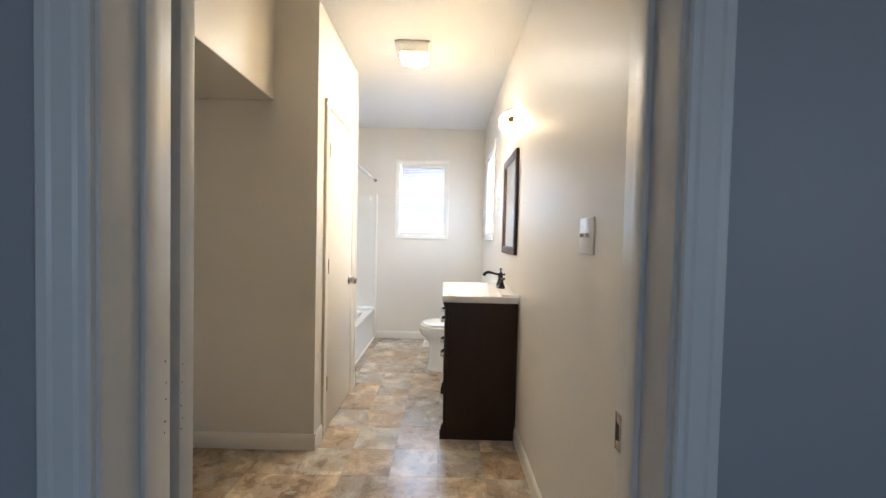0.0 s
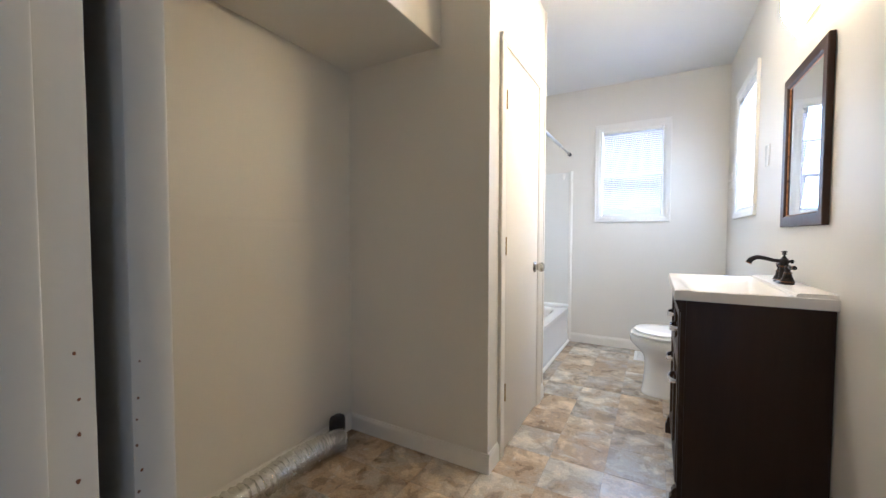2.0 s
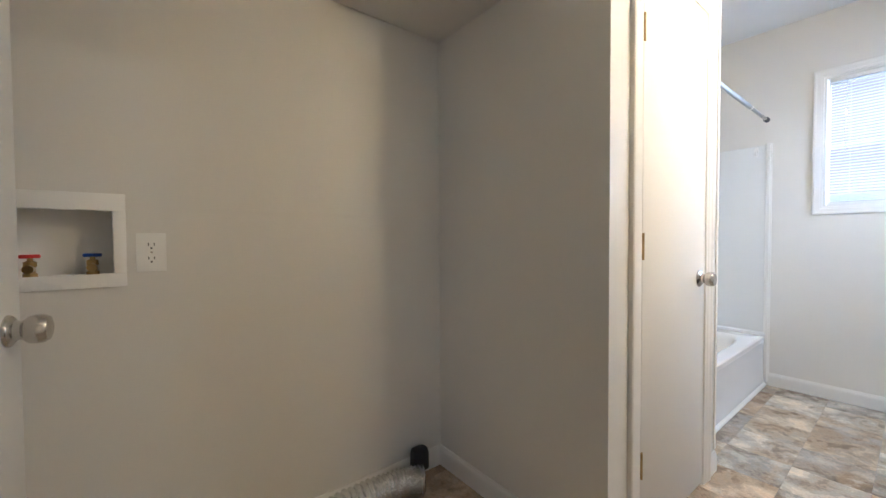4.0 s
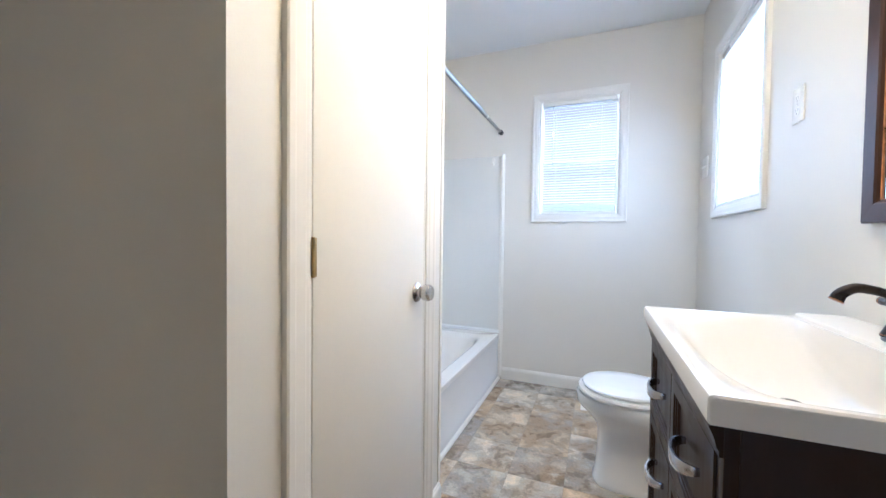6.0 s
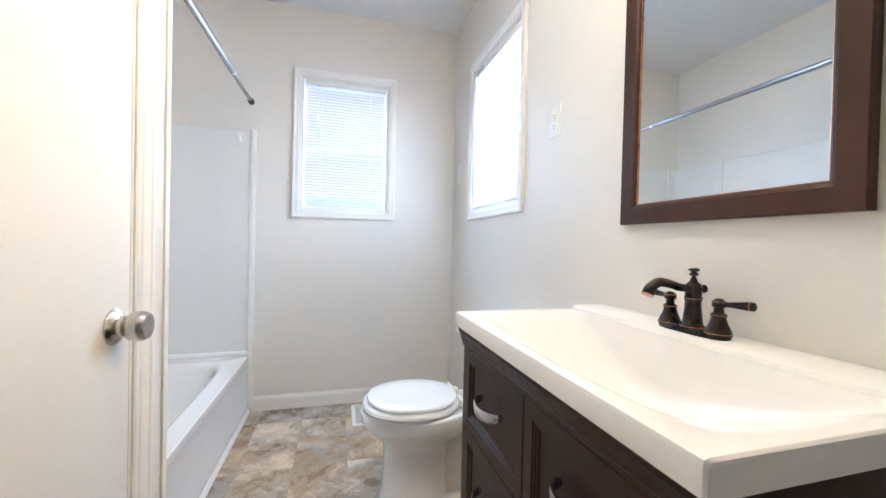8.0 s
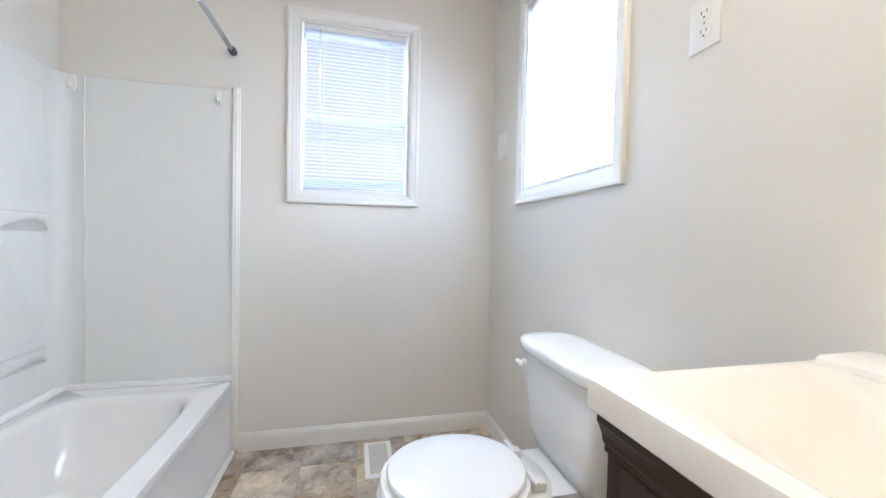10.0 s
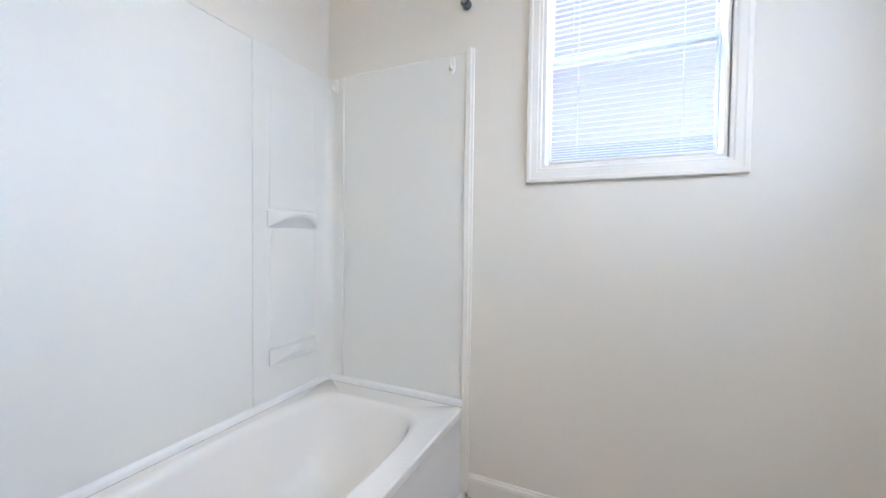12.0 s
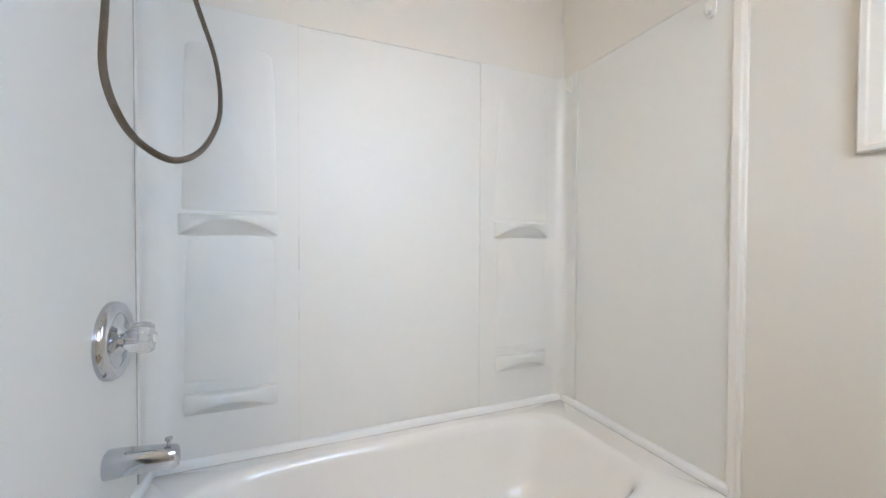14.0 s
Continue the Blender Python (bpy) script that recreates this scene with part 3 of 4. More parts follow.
# ---- bath ----
RIM = 0.351
tub = thing("bathtub", (-1.12, 3.93, 0), "white enamelled steel bathtub in an alcove, empty", "bathtub")
X0, X1, Y0, Y1 = TL + 0.012, -0.781, CF + 0.012, F - 0.012
CXT, CYT = (X0 + X1) / 2, (Y0 + Y1) / 2
bm = bmesh.new()
IX, IY = -1.130, 3.93
rings = [oval(CXT, CYT, RIM - 0.03, (X1 - X0) / 2, (Y1 - Y0) / 2, 60, 96),
         oval(CXT, CYT, RIM - 0.006, (X1 - X0) / 2, (Y1 - Y0) / 2, 60, 96),
         oval(CXT, CYT, RIM, (X1 - X0) / 2 - 0.006, (Y1 - Y0) / 2 - 0.006, 50, 96),
         oval(IX, IY, RIM, 0.276, 0.622, 6.0, 96),
         oval(IX, IY, RIM - 0.0008, 0.270, 0.616, 5.8, 96),
         oval(IX, IY, RIM - 0.004, 0.263, 0.609, 5.5, 96),
         oval(IX, IY, RIM - 0.010, 0.257, 0.602, 5.2, 96),
         oval(IX, IY, RIM - 0.020, 0.252, 0.595, 5.0, 96),
         oval(IX, IY, RIM - 0.036, 0.248, 0.588, 4.9, 96),
         oval(IX, IY - 0.006, RIM - 0.09, 0.240, 0.571, 4.7, 96),
         oval(IX, IY - 0.012, RIM - 0.16, 0.228, 0.545, 4.4, 96),
         oval(IX, IY - 0.020, 0.130, 0.212, 0.508, 4.2, 96),
         oval(IX, IY - 0.024, 0.100, 0.199, 0.486, 4.0, 96),
         oval(IX, IY - 0.028, 0.082, 0.180, 0.456, 3.8, 96),
         oval(IX, IY - 0.030, 0.073, 0.150, 0.415, 3.6, 96),
         oval(IX, IY - 0.030, 0.070, 0.08, 0.25, 3.0, 96)]
loft(bm, rings[:4], caps=False)
part("rim", bm, M["acrylic"], tub)
bm = bmesh.new()
loft(bm, rings[3:], caps=False)
bm.faces.new(bm.verts[-96:])
part("basin", bm, M["acrylic"], tub, "cream-white bath interior")
part("apron", extrude(bmesh.new(), [(X1 - 0.05, 0), (X1 - 0.004, 0), (X1 - 0.002, 0.05), (X1 - 0.006, 0.06), (X1 - 0.008, 0.25), (X1 - 0.003, RIM - 0.05), (X1, RIM - 0.031), (X1 - 0.05, RIM - 0.031)], "y", Y0, Y1), M["apron"], tub, "smooth white apron")
quarter = [(0, 0)] + [(0.017 * math.cos(a), 0.017 * math.sin(a)) for a in [i * math.pi / 12 for i in range(7)]]
solid("quarter_round", extrude(bmesh.new(), [(X1 - 0.003 + u, v) for u, v in quarter], "y", CF, F - 0.013), M["trim"], "white quarter-round moulding at the foot of the bath", "trim")

# ---- bath surround ----
ST, PX, PF, PN = 1.713, TL + 0.012, F - 0.012, CF + 0.012
sur = thing("bath_surround", (-1.12, 3.93, RIM), "white plastic bath surround with moulded shelves", "bath surround")
part("side_panel", fresh((PX + 0.05, F - 0.008, RIM + 0.002, -0.790, F, ST)), M["surround"], sur)
part("side_panel", fresh((PX + 0.05, CF, RIM + 0.002, -0.80, CF + 0.008, ST)), M["surround"], sur)
part("centre_panel", fresh((TL, 3.600, RIM + 0.002, TL + 0.009, 4.258, ST - 0.001)), M["surround"], sur)


def corner_panel(y_in, y_wall, sgn):
    """A back-wall end panel that turns the corner in a cove. sgn: +1 at the far end."""
    bm = bmesh.new()
    r = 0.045
    yc, xc = y_wall - sgn * (0.012 + r), PX + r
    line = [(PX, y_in)] + [(xc - r * math.cos(a), yc + sgn * r * math.sin(a)) for a in [i * math.pi / 16 for i in range(9)]] + [(PX + 0.085, y_wall - sgn * 0.012)]
    back = [(x, y) for x, y in line]
    outer = [(TL, y_in)] + [(TL, y_wall)] + [(PX + 0.085, y_wall)]
    extrude(bm, back + outer[::-1], "z", RIM + 0.002, ST)
    return part("corner_panel", bm, M["surround"], sur)


corner_panel(4.2565, F, 1)
corner_panel(3.6015, CF, -1)


def raised_tray(y0, y1, z0, z1):
    """The slightly raised field above each shelf, arched at its top."""
    bm = bmesh.new()
    out = [(y0, z0), (y1, z0), (y1 - 0.006, z1 - 0.10), (y1 - 0.012, z1 - 0.022)]
    out += [(y1 - 0.022 - (y1 - y0 - 0.044) * k / 10, z1 - 0.012 + 0.012 * math.sin(math.pi * k / 10)) for k in range(11)]
    out += [(y0 + 0.012, z1 - 0.022), (y0 + 0.006, z1 - 0.10)]
    cx, cz = (y0 + y1) / 2, (z0 + z1) / 2
    loft(bm, [[Vector((PX + d, cx + (y - cx) * k, cz + (z - cz) * k)) for y, z in out] for d, k in ((-0.001, 1.0), (0.0022, 0.992), (0.0032, 0.975))])
    part("raised_field", bm, M["surround"], sur)


def moulded_shelf(y0, y1, z, depth, drop):
    """A shelf that bows out of the panel, hollowed below."""
    bm = bmesh.new()
    n = 16
    rings = []
    for k in range(n + 1):
        t = k / n
        y = y0 + (y1 - y0) * t
        bow = depth * (0.16 + 0.84 * math.sin(math.pi * t) ** 0.7)
        lift = drop * math.sin(math.pi * t) ** 0.9
        low = z - 0.064 + lift
        rings.append([Vector((PX - 0.001, y, z)), Vector((PX + bow * 0.9, y, z - 0.002)), Vector((PX + bow, y, z - 0.007)), Vector((PX + bow * 0.97, y, low + 0.004)), Vector((PX + bow * 0.90, y, low)), Vector((PX + bow * 0.50, y, low * 0.75 + (z - 0.066) * 0.25)), Vector((PX + bow * 0.12, y, z - 0.062)), Vector((PX - 0.001, y, z - 0.068))])
    loft(bm, rings)
    part("shelf", bm, M["surround"], sur)


for y0, y1 in ((3.276, 3.540), (4.318, 4.570)):
    raised_tray(y0 + 0.008, y1 - 0.004, 1.112, 1.615)
    raised_tray(y0 + 0.010, y1 - 0.004, 0.605, 1.045)
    moulded_shelf(y0, y1, 1.104, 0.050, 0.044)
    moulded_shelf(y0 + 0.010, y1 - 0.004, 0.572, 0.040, 0.032)
for y in (3.6008, 4.2572):
    part("seam", fresh((TL + 0.011, y - 0.0008, RIM + 0.03, PX + 0.0006, y + 0.0008, ST - 0.002)), M["caulk"], sur, "discoloured panel seam")
part("seam_bead", fresh((PX + 0.082, F - 0.016, RIM + 0.03, PX + 0.089, F - 0.0085, ST), bevel=0.002), M["surround"], sur)
part("seam_bead", fresh((PX + 0.082, CF + 0.0085, RIM + 0.03, PX + 0.089, CF + 0.016, ST), bevel=0.002), M["surround"], sur)
part("joint_line", fresh((PX + 0.0893, CF + 0.0082, RIM + 0.03, PX + 0.0908, CF + 0.0105, ST - 0.002)), M["grime"], sur, "dark joint beside the corner panel", smooth=False)
for z0, z1 in ((0.93, 1.04), (0.77, 0.80)):
    part("seam_stain", fresh((PX - 0.001, 3.6000, z0, PX + 0.0009, 3.6018, z1)), M["grime"], sur, "grimy stain in the panel seam", smooth=False)
part("top_caulk", fresh((TL + 0.001, CF + 0.012, ST, TL + 0.010, F - 0.001, ST + 0.003)), M["caulk"], sur, "grey caulk along the top edge")
part("top_caulk", fresh((TL + 0.012, F - 0.009, ST + 0.0005, -0.792, F - 0.001, ST + 0.003)), M["caulk"], sur)
LED = [(0, RIM + 0.001), (0.015, RIM + 0.001), (0.015, RIM + 0.015), (0.012, RIM + 0.021), (0.006, RIM + 0.025), (0, RIM + 0.026)]
part("ledge_trim", extrude(bmesh.new(), [(PX - 0.001 + u, v) for u, v in LED], "y", PN + 0.0115, PF - 0.0115), M["apron"], sur)
part("ledge_trim", extrude(bmesh.new(), [(F - 0.008 - u, v) for u, v in LED], "x", PX, -0.779), M["apron"], sur)
part("ledge_trim", extrude(bmesh.new(), [(CF + 0.008 + u, v) for u, v in LED], "x", PX, -0.779), M["apron"], sur)
part("ledge_caulk", fresh((PX + 0.012, PN + 0.016, RIM - 0.001, PX + 0.0152, PF - 0.016, RIM + 0.002)), M["grime"], sur, "darkened joint under the ledge", smooth=False)
part("ledge_caulk", fresh((PX + 0.016, F - 0.0242, RIM - 0.001, -0.782, F - 0.021, RIM + 0.002)), M["grime"], sur, smooth=False)
solid("batten", extrude(bmesh.new(), [(-0.790, F), (-0.790, F - 0.014), (-0.784, F - 0.018), (-0.768, F - 0.018), (-0.764, F - 0.012), (-0.757, F - 0.010), (-0.757, F)], "z", 0.02, ST + 0.012), M["trim"], "white upright trim strip beside the bath", "trim")


def robe_hook(x, y):
    """A small stick-on hook."""
    hk = thing("adhesive_hook", (x, y, 1.66), "white plastic stick-on hook on the bath surround", "hook", group="stick-on hooks")
    part("backplate", extrude(bmesh.new(), [(p.x, p.y) for p in oval(x, 1.675, 0, 0.012, 0.032, 2.6, 20)], "y", y - 0.006, y), M["plastic"], hk)
    part("peg", tube(bmesh.new(), curve_through([(x, y - 0.005, 1.668), (x, y - 0.016, 1.655), (x, y - 0.026, 1.655), (x, y - 0.028, 1.672)], 5), 0.006, 10), M["plastic"], hk)


robe_hook(-0.846, F - 0.008)
robe_hook(-1.408, F - 0.012)

# ---- bath fittings ----
wy = CF + 0.008
valve = thing("shower_valve", (-1.214, wy, 0.797), "chrome shower valve with a clear acrylic knob", "shower valve")
mv = Matrix.Translation((-1.214, wy, 0.797)) @ Vector((0, 1, 0)).to_track_quat("Z", "Y").to_matrix().to_4x4()
part("escutcheon", lathe(bmesh.new(), [(0.088, 0), (0.088, 0.008), (0.084, 0.016), (0.074, 0.021), (0.064, 0.020), (0.060, 0.016), (0.036, 0.018), (0.026, 0.024), (0.022, 0.030)], mv, 48), M["chrome"], valve)
bm = bmesh.new()
rings = []
for r, hgt in ((0.018, 0.028), (0.024, 0.032), (0.031, 0.042), (0.034, 0.056), (0.033, 0.070), (0.027, 0.079), (0.012, 0.081)):
    rings.append([mv @ Vector((r * (1 + 0.15 * math.cos(5 * a)) * math.cos(a), r * (1 + 0.15 * math.cos(5 * a)) * math.sin(a), hgt)) for a in [2 * math.pi * i / 48 for i in range(48)]])
loft(bm, rings)
knob = part("knob", bm, M["frosted"], valve, "fluted clear acrylic knob")
part("stem", lathe(bmesh.new(), [(0.012, 0.030), (0.012, 0.052), (0.008, 0.054)], mv), M["chrome"], knob)
part("index_cap", lathe(bmesh.new(), [(0.010, 0.0812), (0.010, 0.083), (0.004, 0.0835)], mv), M["plastic"], knob)
spout = thing("bath_spout", (-1.188, wy, 0.540), "chrome bath spout with a pull-up diverter", "bath spout")
bm = bmesh.new()
loft(bm, [[Vector((-1.188 + a.x, wy + d, 0.530 + dz + a.y)) for a in oval(0, 0, 0, rx, rz, 2.6, 28)] for d, rx, rz, dz in ((0, 0.029, 0.029, 0), (0.004, 0.030, 0.030, 0), (0.045, 0.027, 0.028, 0), (0.085, 0.025, 0.026, -0.002), (0.115, 0.023, 0.026, -0.005), (0.129, 0.020, 0.025, -0.007), (0.133, 0.014, 0.019, -0.008))])
part("body", bm, M["chrome"], spout)
part("diverter", lathe(bmesh.new(), [(0.004, 0.010), (0.004, 0.025), (0.0075, 0.028), (0.0075, 0.033), (0.003, 0.035)], Matrix.Translation((-1.188, wy + 0.114, 0.536))), M["chrome"], spout)
hs = thing("hand_shower", (-1.13, wy, 1.2), "hanging ribbed bronze shower hose below a wall arm", "shower hose")
loop = curve_through([(-1.114, wy + 0.050, 1.98), (-1.059, wy + 0.055, 1.66), (-1.011, wy + 0.070, 1.458), (-0.969, wy + 0.080, 1.322), (-0.934, wy + 0.110, 1.234), (-0.934, wy + 0.145, 1.182), (-1.000, wy + 0.180, 1.173), (-1.202, wy + 0.190, 1.251), (-1.386, wy + 0.192, 1.390), (-1.364, wy + 0.185, 1.520), (-1.208, wy + 0.160, 1.625), (-1.124, wy + 0.135, 1.80), (-1.114, wy + 0.118, 1.96)], 26)
fine = []
for a, b in zip(loop, loop[1:]):
    fine += [a.lerp(b, k / 6) for k in range(6)]
fine.append(loop[-1])
part("hose", tube(bmesh.new(), fine, [(0.0042, 0.0057, 0.0062, 0.0063, 0.0062, 0.0057)[i % 6] for i in range(len(fine))], 12), M["hose"], hs, smooth=False)
part("arm", tube(bmesh.new(), curve_through([(-1.10, wy, 2.02), (-1.10, wy + 0.04, 2.025), (-1.10, wy + 0.050, 1.975)], 6), 0.009, 12), M["chrome"], hs)
part("handset", tube(bmesh.new(), [(-1.10, wy + 0.118, 1.955), (-1.11, wy + 0.105, 2.02), (-1.13, wy + 0.09, 2.10), (-1.125, wy + 0.085, 2.13)], [0.009, 0.013, 0.016, 0.012], 14), M["nickel"], hs)
part("bracket", fresh((-1.150, wy, 2.0, -1.110, wy + 0.10, 2.03), bevel=0.006), M["nickel"], hs)
rod = thing("shower_rod", (-0.79, 3.9, 1.9), "grey metal tension shower rod between two walls", "shower rod")
part("outer_tube", tube(bmesh.new(), [(-0.79, CF + 0.02, 1.893), (-0.79, 4.24, 1.893)], 0.0135, 20), M["steel"], rod)
part("inner_tube", tube(bmesh.new(), [(-0.79, 4.235, 1.893), (-0.79, F - 0.02, 1.893)], 0.0105, 20), M["steel"], rod)
part("collar", tube(bmesh.new(), [(-0.79, 4.232, 1.893), (-0.79, 4.247, 1.893)], 0.0145, 20), M["plastic"], rod)
for y0, y1 in ((CF, CF + 0.025), (F - 0.028, F)):
    part("end_cap", tube(bmesh.new(), [(-0.79, y0, 1.893), (-0.79, (y0 + y1) / 2, 1.893), (-0.79, y1, 1.893)], [0.018, 0.016, 0.017], 20), M["rubber"], rod)

# ---- toilet ----
TY = 3.655
wc = thing("toilet", (0.2, TY, 0), "white porcelain toilet with its lid closed", "toilet")
bm = bmesh.new()
loft(bm, [oval(cx, TY, z, hx, hy, n, 56, f) for z, cx, hx, hy, n, f in (
    (0.0, 0.055, 0.140, 0.110, 2.8, 1.03), (0.010, 0.055, 0.142, 0.112, 2.8, 1.03), (0.022, 0.055, 0.138, 0.108, 2.7, 1.02), (0.08, 0.057, 0.132, 0.104, 2.6, 1.02),
    (0.16, 0.060, 0.130, 0.103, 2.5, 1.02), (0.225, 0.064, 0.130, 0.105, 2.4, 1.05), (0.258, 0.075, 0.138, 0.116, 2.3, 1.13), (0.284, 0.090, 0.155, 0.134, 2.2, 1.24),
    (0.306, 0.104, 0.172, 0.153, 2.15, 1.33), (0.326, 0.112, 0.184, 0.167, 2.1, 1.41), (0.345, 0.115, 0.190, 0.176, 2.1, 1.465), (0.384, 0.115, 0.190, 0.178, 2.1, 1.485), (0.391, 0.115, 0.187, 0.175, 2.1, 1.48), (0.394, 0.115, 0.180, 0.170, 2.1, 1.46))])
bowl = part("bowl", bm, M["porcelain"], wc)
part("tank_deck", extrude(bmesh.new(), [(p.x, p.y) for p in oval(0.345, TY, 0, 0.155, 0.108, 4, 40)], "z", 0.335, 0.392), M["porcelain"], wc)
part("rear_web", extrude(bmesh.new(), [(0.12, 0.02), (0.385, 0.02), (0.395, 0.10), (0.40, 0.345), (0.12, 0.345)], "y", TY - 0.052, TY + 0.052), M["porcelain"], wc, smooth=False)
part("foot_flange", loft(bmesh.new(), [oval(0.21, TY, z, hx, hy, 4.0, 48) for z, hx, hy in ((0, 0.185, 0.108), (0.020, 0.186, 0.109), (0.030, 0.180, 0.102), (0.034, 0.168, 0.090))]), M["porcelain"], wc)
part("trapway", tube(bmesh.new(), curve_through([(0.20, TY, 0.29), (0.30, TY, 0.20), (0.36, TY, 0.26), (0.40, TY, 0.16), (0.41, TY, 0.0)], 6), [0.070] * 25, 18), M["porcelain"], wc)
for s in (-1, 1):
    part("bolt_cap", lathe(bmesh.new(), [(0.014, 0.0), (0.014, 0.014), (0.010, 0.022), (0.003, 0.025)], Matrix.Translation((0.265, TY + s * 0.080, 0.028)), 18), M["porcelain"], wc)
bm = bmesh.new()
loft(bm, [oval(0.045, TY, z, hx, hy, 2.15, 56, 1.06) for z, hx, hy in ((0.396, 0.186, 0.173), (0.398, 0.191, 0.179), (0.407, 0.194, 0.182), (0.416, 0.190, 0.178), (0.419, 0.172, 0.162))])
part("seat", bm, M["porcelain"], wc)
bm = bmesh.new()
loft(bm, [oval(0.047, TY, z, hx, hy, 2.15, 56, 1.05) for z, hx, hy in ((0.4215, 0.168, 0.156), (0.4225, 0.176, 0.163), (0.429, 0.180, 0.166), (0.436, 0.177, 0.162), (0.440, 0.165, 0.150), (0.4425, 0.10, 0.09))])
part("lid", bm, M["porcelain"], wc)
for s in (-1, 1):
    hg = part("seat_hinge", fresh((0.222, TY + s * 0.075 - 0.017, 0.394, 0.262, TY + s * 0.075 + 0.017, 0.420), bevel=0.007), M["plastic"], wc)
    part("hinge_pin", tube(bmesh.new(), [(0.228, TY + s * 0.075 - 0.03, 0.424), (0.228, TY + s * 0.075 + 0.03, 0.424)], 0.008, 12), M["plastic"], hg)
bm = bmesh.new()
loft(bm, [oval(0.400 + dx, TY - 0.010, z, hx, hy + 0.009, 6, 64) for z, hx, hy, dx in ((0.394, 0.066, 0.150, 0.012), (0.400, 0.072, 0.160, 0.010), (0.46, 0.084, 0.178, 0.004), (0.60, 0.090, 0.192, 0.001), (0.692, 0.092, 0.198, 0.0))])
part("tank", bm, M["porcelain"], wc)
bm = bmesh.new()
loft(bm, [oval(0.396, TY - 0.011, z, hx, hy + 0.010, 4.5, 64) for z, hx, hy in ((0.690, 0.097, 0.204), (0.694, 0.103, 0.212), (0.705, 0.107, 0.217), (0.718, 0.107, 0.217), (0.727, 0.103, 0.213), (0.733, 0.094, 0.204), (0.7365, 0.080, 0.188), (0.738, 0.05, 0.15))])
part("tank_lid", bm, M["porcelain"], wc)
lev = part("flush_lever", lathe(bmesh.new(), [(0.013, 0), (0.013, 0.008), (0.008, 0.012), (0.008, 0.020)], Matrix.Translation((0.309, TY + 0.150, 0.650)) @ Vector((-1, 0, 0)).to_track_quat("Z", "Y").to_matrix().to_4x4(), 20), M["plastic"], wc, "white flush lever")
part("lever_arm", tube(bmesh.new(), curve_through([(0.294, TY + 0.146, 0.650), (0.291, TY + 0.156, 0.650), (0.288, TY + 0.170, 0.653)], 5), [0.009] * 6 + [0.008] * 4 + [0.006], 10, 1.0), M["plastic"], lev)
part("maker_mark", fresh((0.262, TY - 0.018, 0.3925, 0.266, TY + 0.018, 0.3932)), M["blue"], wc, "small blue mark on the deck")

# ---- vanity ----
VY0, VY1, VX0, VT = 2.393, 3.090, 0.068, 0.836
VC = (VY0 + VY1) / 2
van = thing("vanity_cabinet", (0.28, VC, 0), "dark espresso wood vanity cabinet with panelled front", "vanity cabinet")
part("side_panel", fresh((VX0 + 0.018, VY0, 0.0, R - 0.004, VY0 + 0.016, VT), bevel=0.001), M["wood"], van)
part("side_panel", fresh((VX0 + 0.018, VY1 - 0.016, 0.0, R - 0.004, VY1, VT), bevel=0.001), M["wood"], van)
part("back_panel", fresh((R - 0.016, VY0 + 0.016, 0.05, R - 0.006, VY1 - 0.016, 0.70)), M["wood"], van)
part("bottom_panel", fresh((VX0 + 0.018, VY0 + 0.016, 0.09, R - 0.016, VY1 - 0.016, 0.106)), M["wood"], van)
for y0, y1, z0, z1 in ((VY0, VY0 + 0.030, 0.0, VT), (VY1 - 0.030, VY1, 0.0, VT), (VC - 0.014, VC + 0.014, 0.10, VT - 0.03), (VY0 + 0.030, VY1 - 0.030, VT - 0.030, VT), (VY0 + 0.030, VY1 - 0.030, 0.075, 0.115)):
    part("face_frame", fresh((VX0, y0, z0, VX0 + 0.018, y1, z1), bevel=0.0012), M["wood"], van)
for y in (VY0 + 0.001, VY1 - 0.029):
    foot = [(VX0, 0.0), (VX0 - 0.022, 0.0), (VX0 - 0.022, 0.050), (VX0 - 0.014, 0.062), (VX0 - 0.016, 0.075), (VX0 - 0.006, 0.092), (VX0, 0.096)]
    part("foot", extrude(bmesh.new(), foot, "y", y, y + 0.028), M["wood"], van)

crown = [(VX0 + 0.001, VT - 0.046), (VX0 - 0.005, VT - 0.046), (VX0 - 0.005, VT - 0.038), (VX0 - 0.008, VT - 0.034), (VX0 - 0.010, VT - 0.024), (VX0 - 0.014, VT - 0.014), (VX0 - 0.017, VT - 0.008), (VX0 - 0.017, VT - 0.001), (VX0 + 0.001, VT - 0.001)]
part("crown_moulding", extrude(bmesh.new(), crown, "y", VY0 + 0.001, VY1 - 0.001), M["wood"], van, smooth=False)


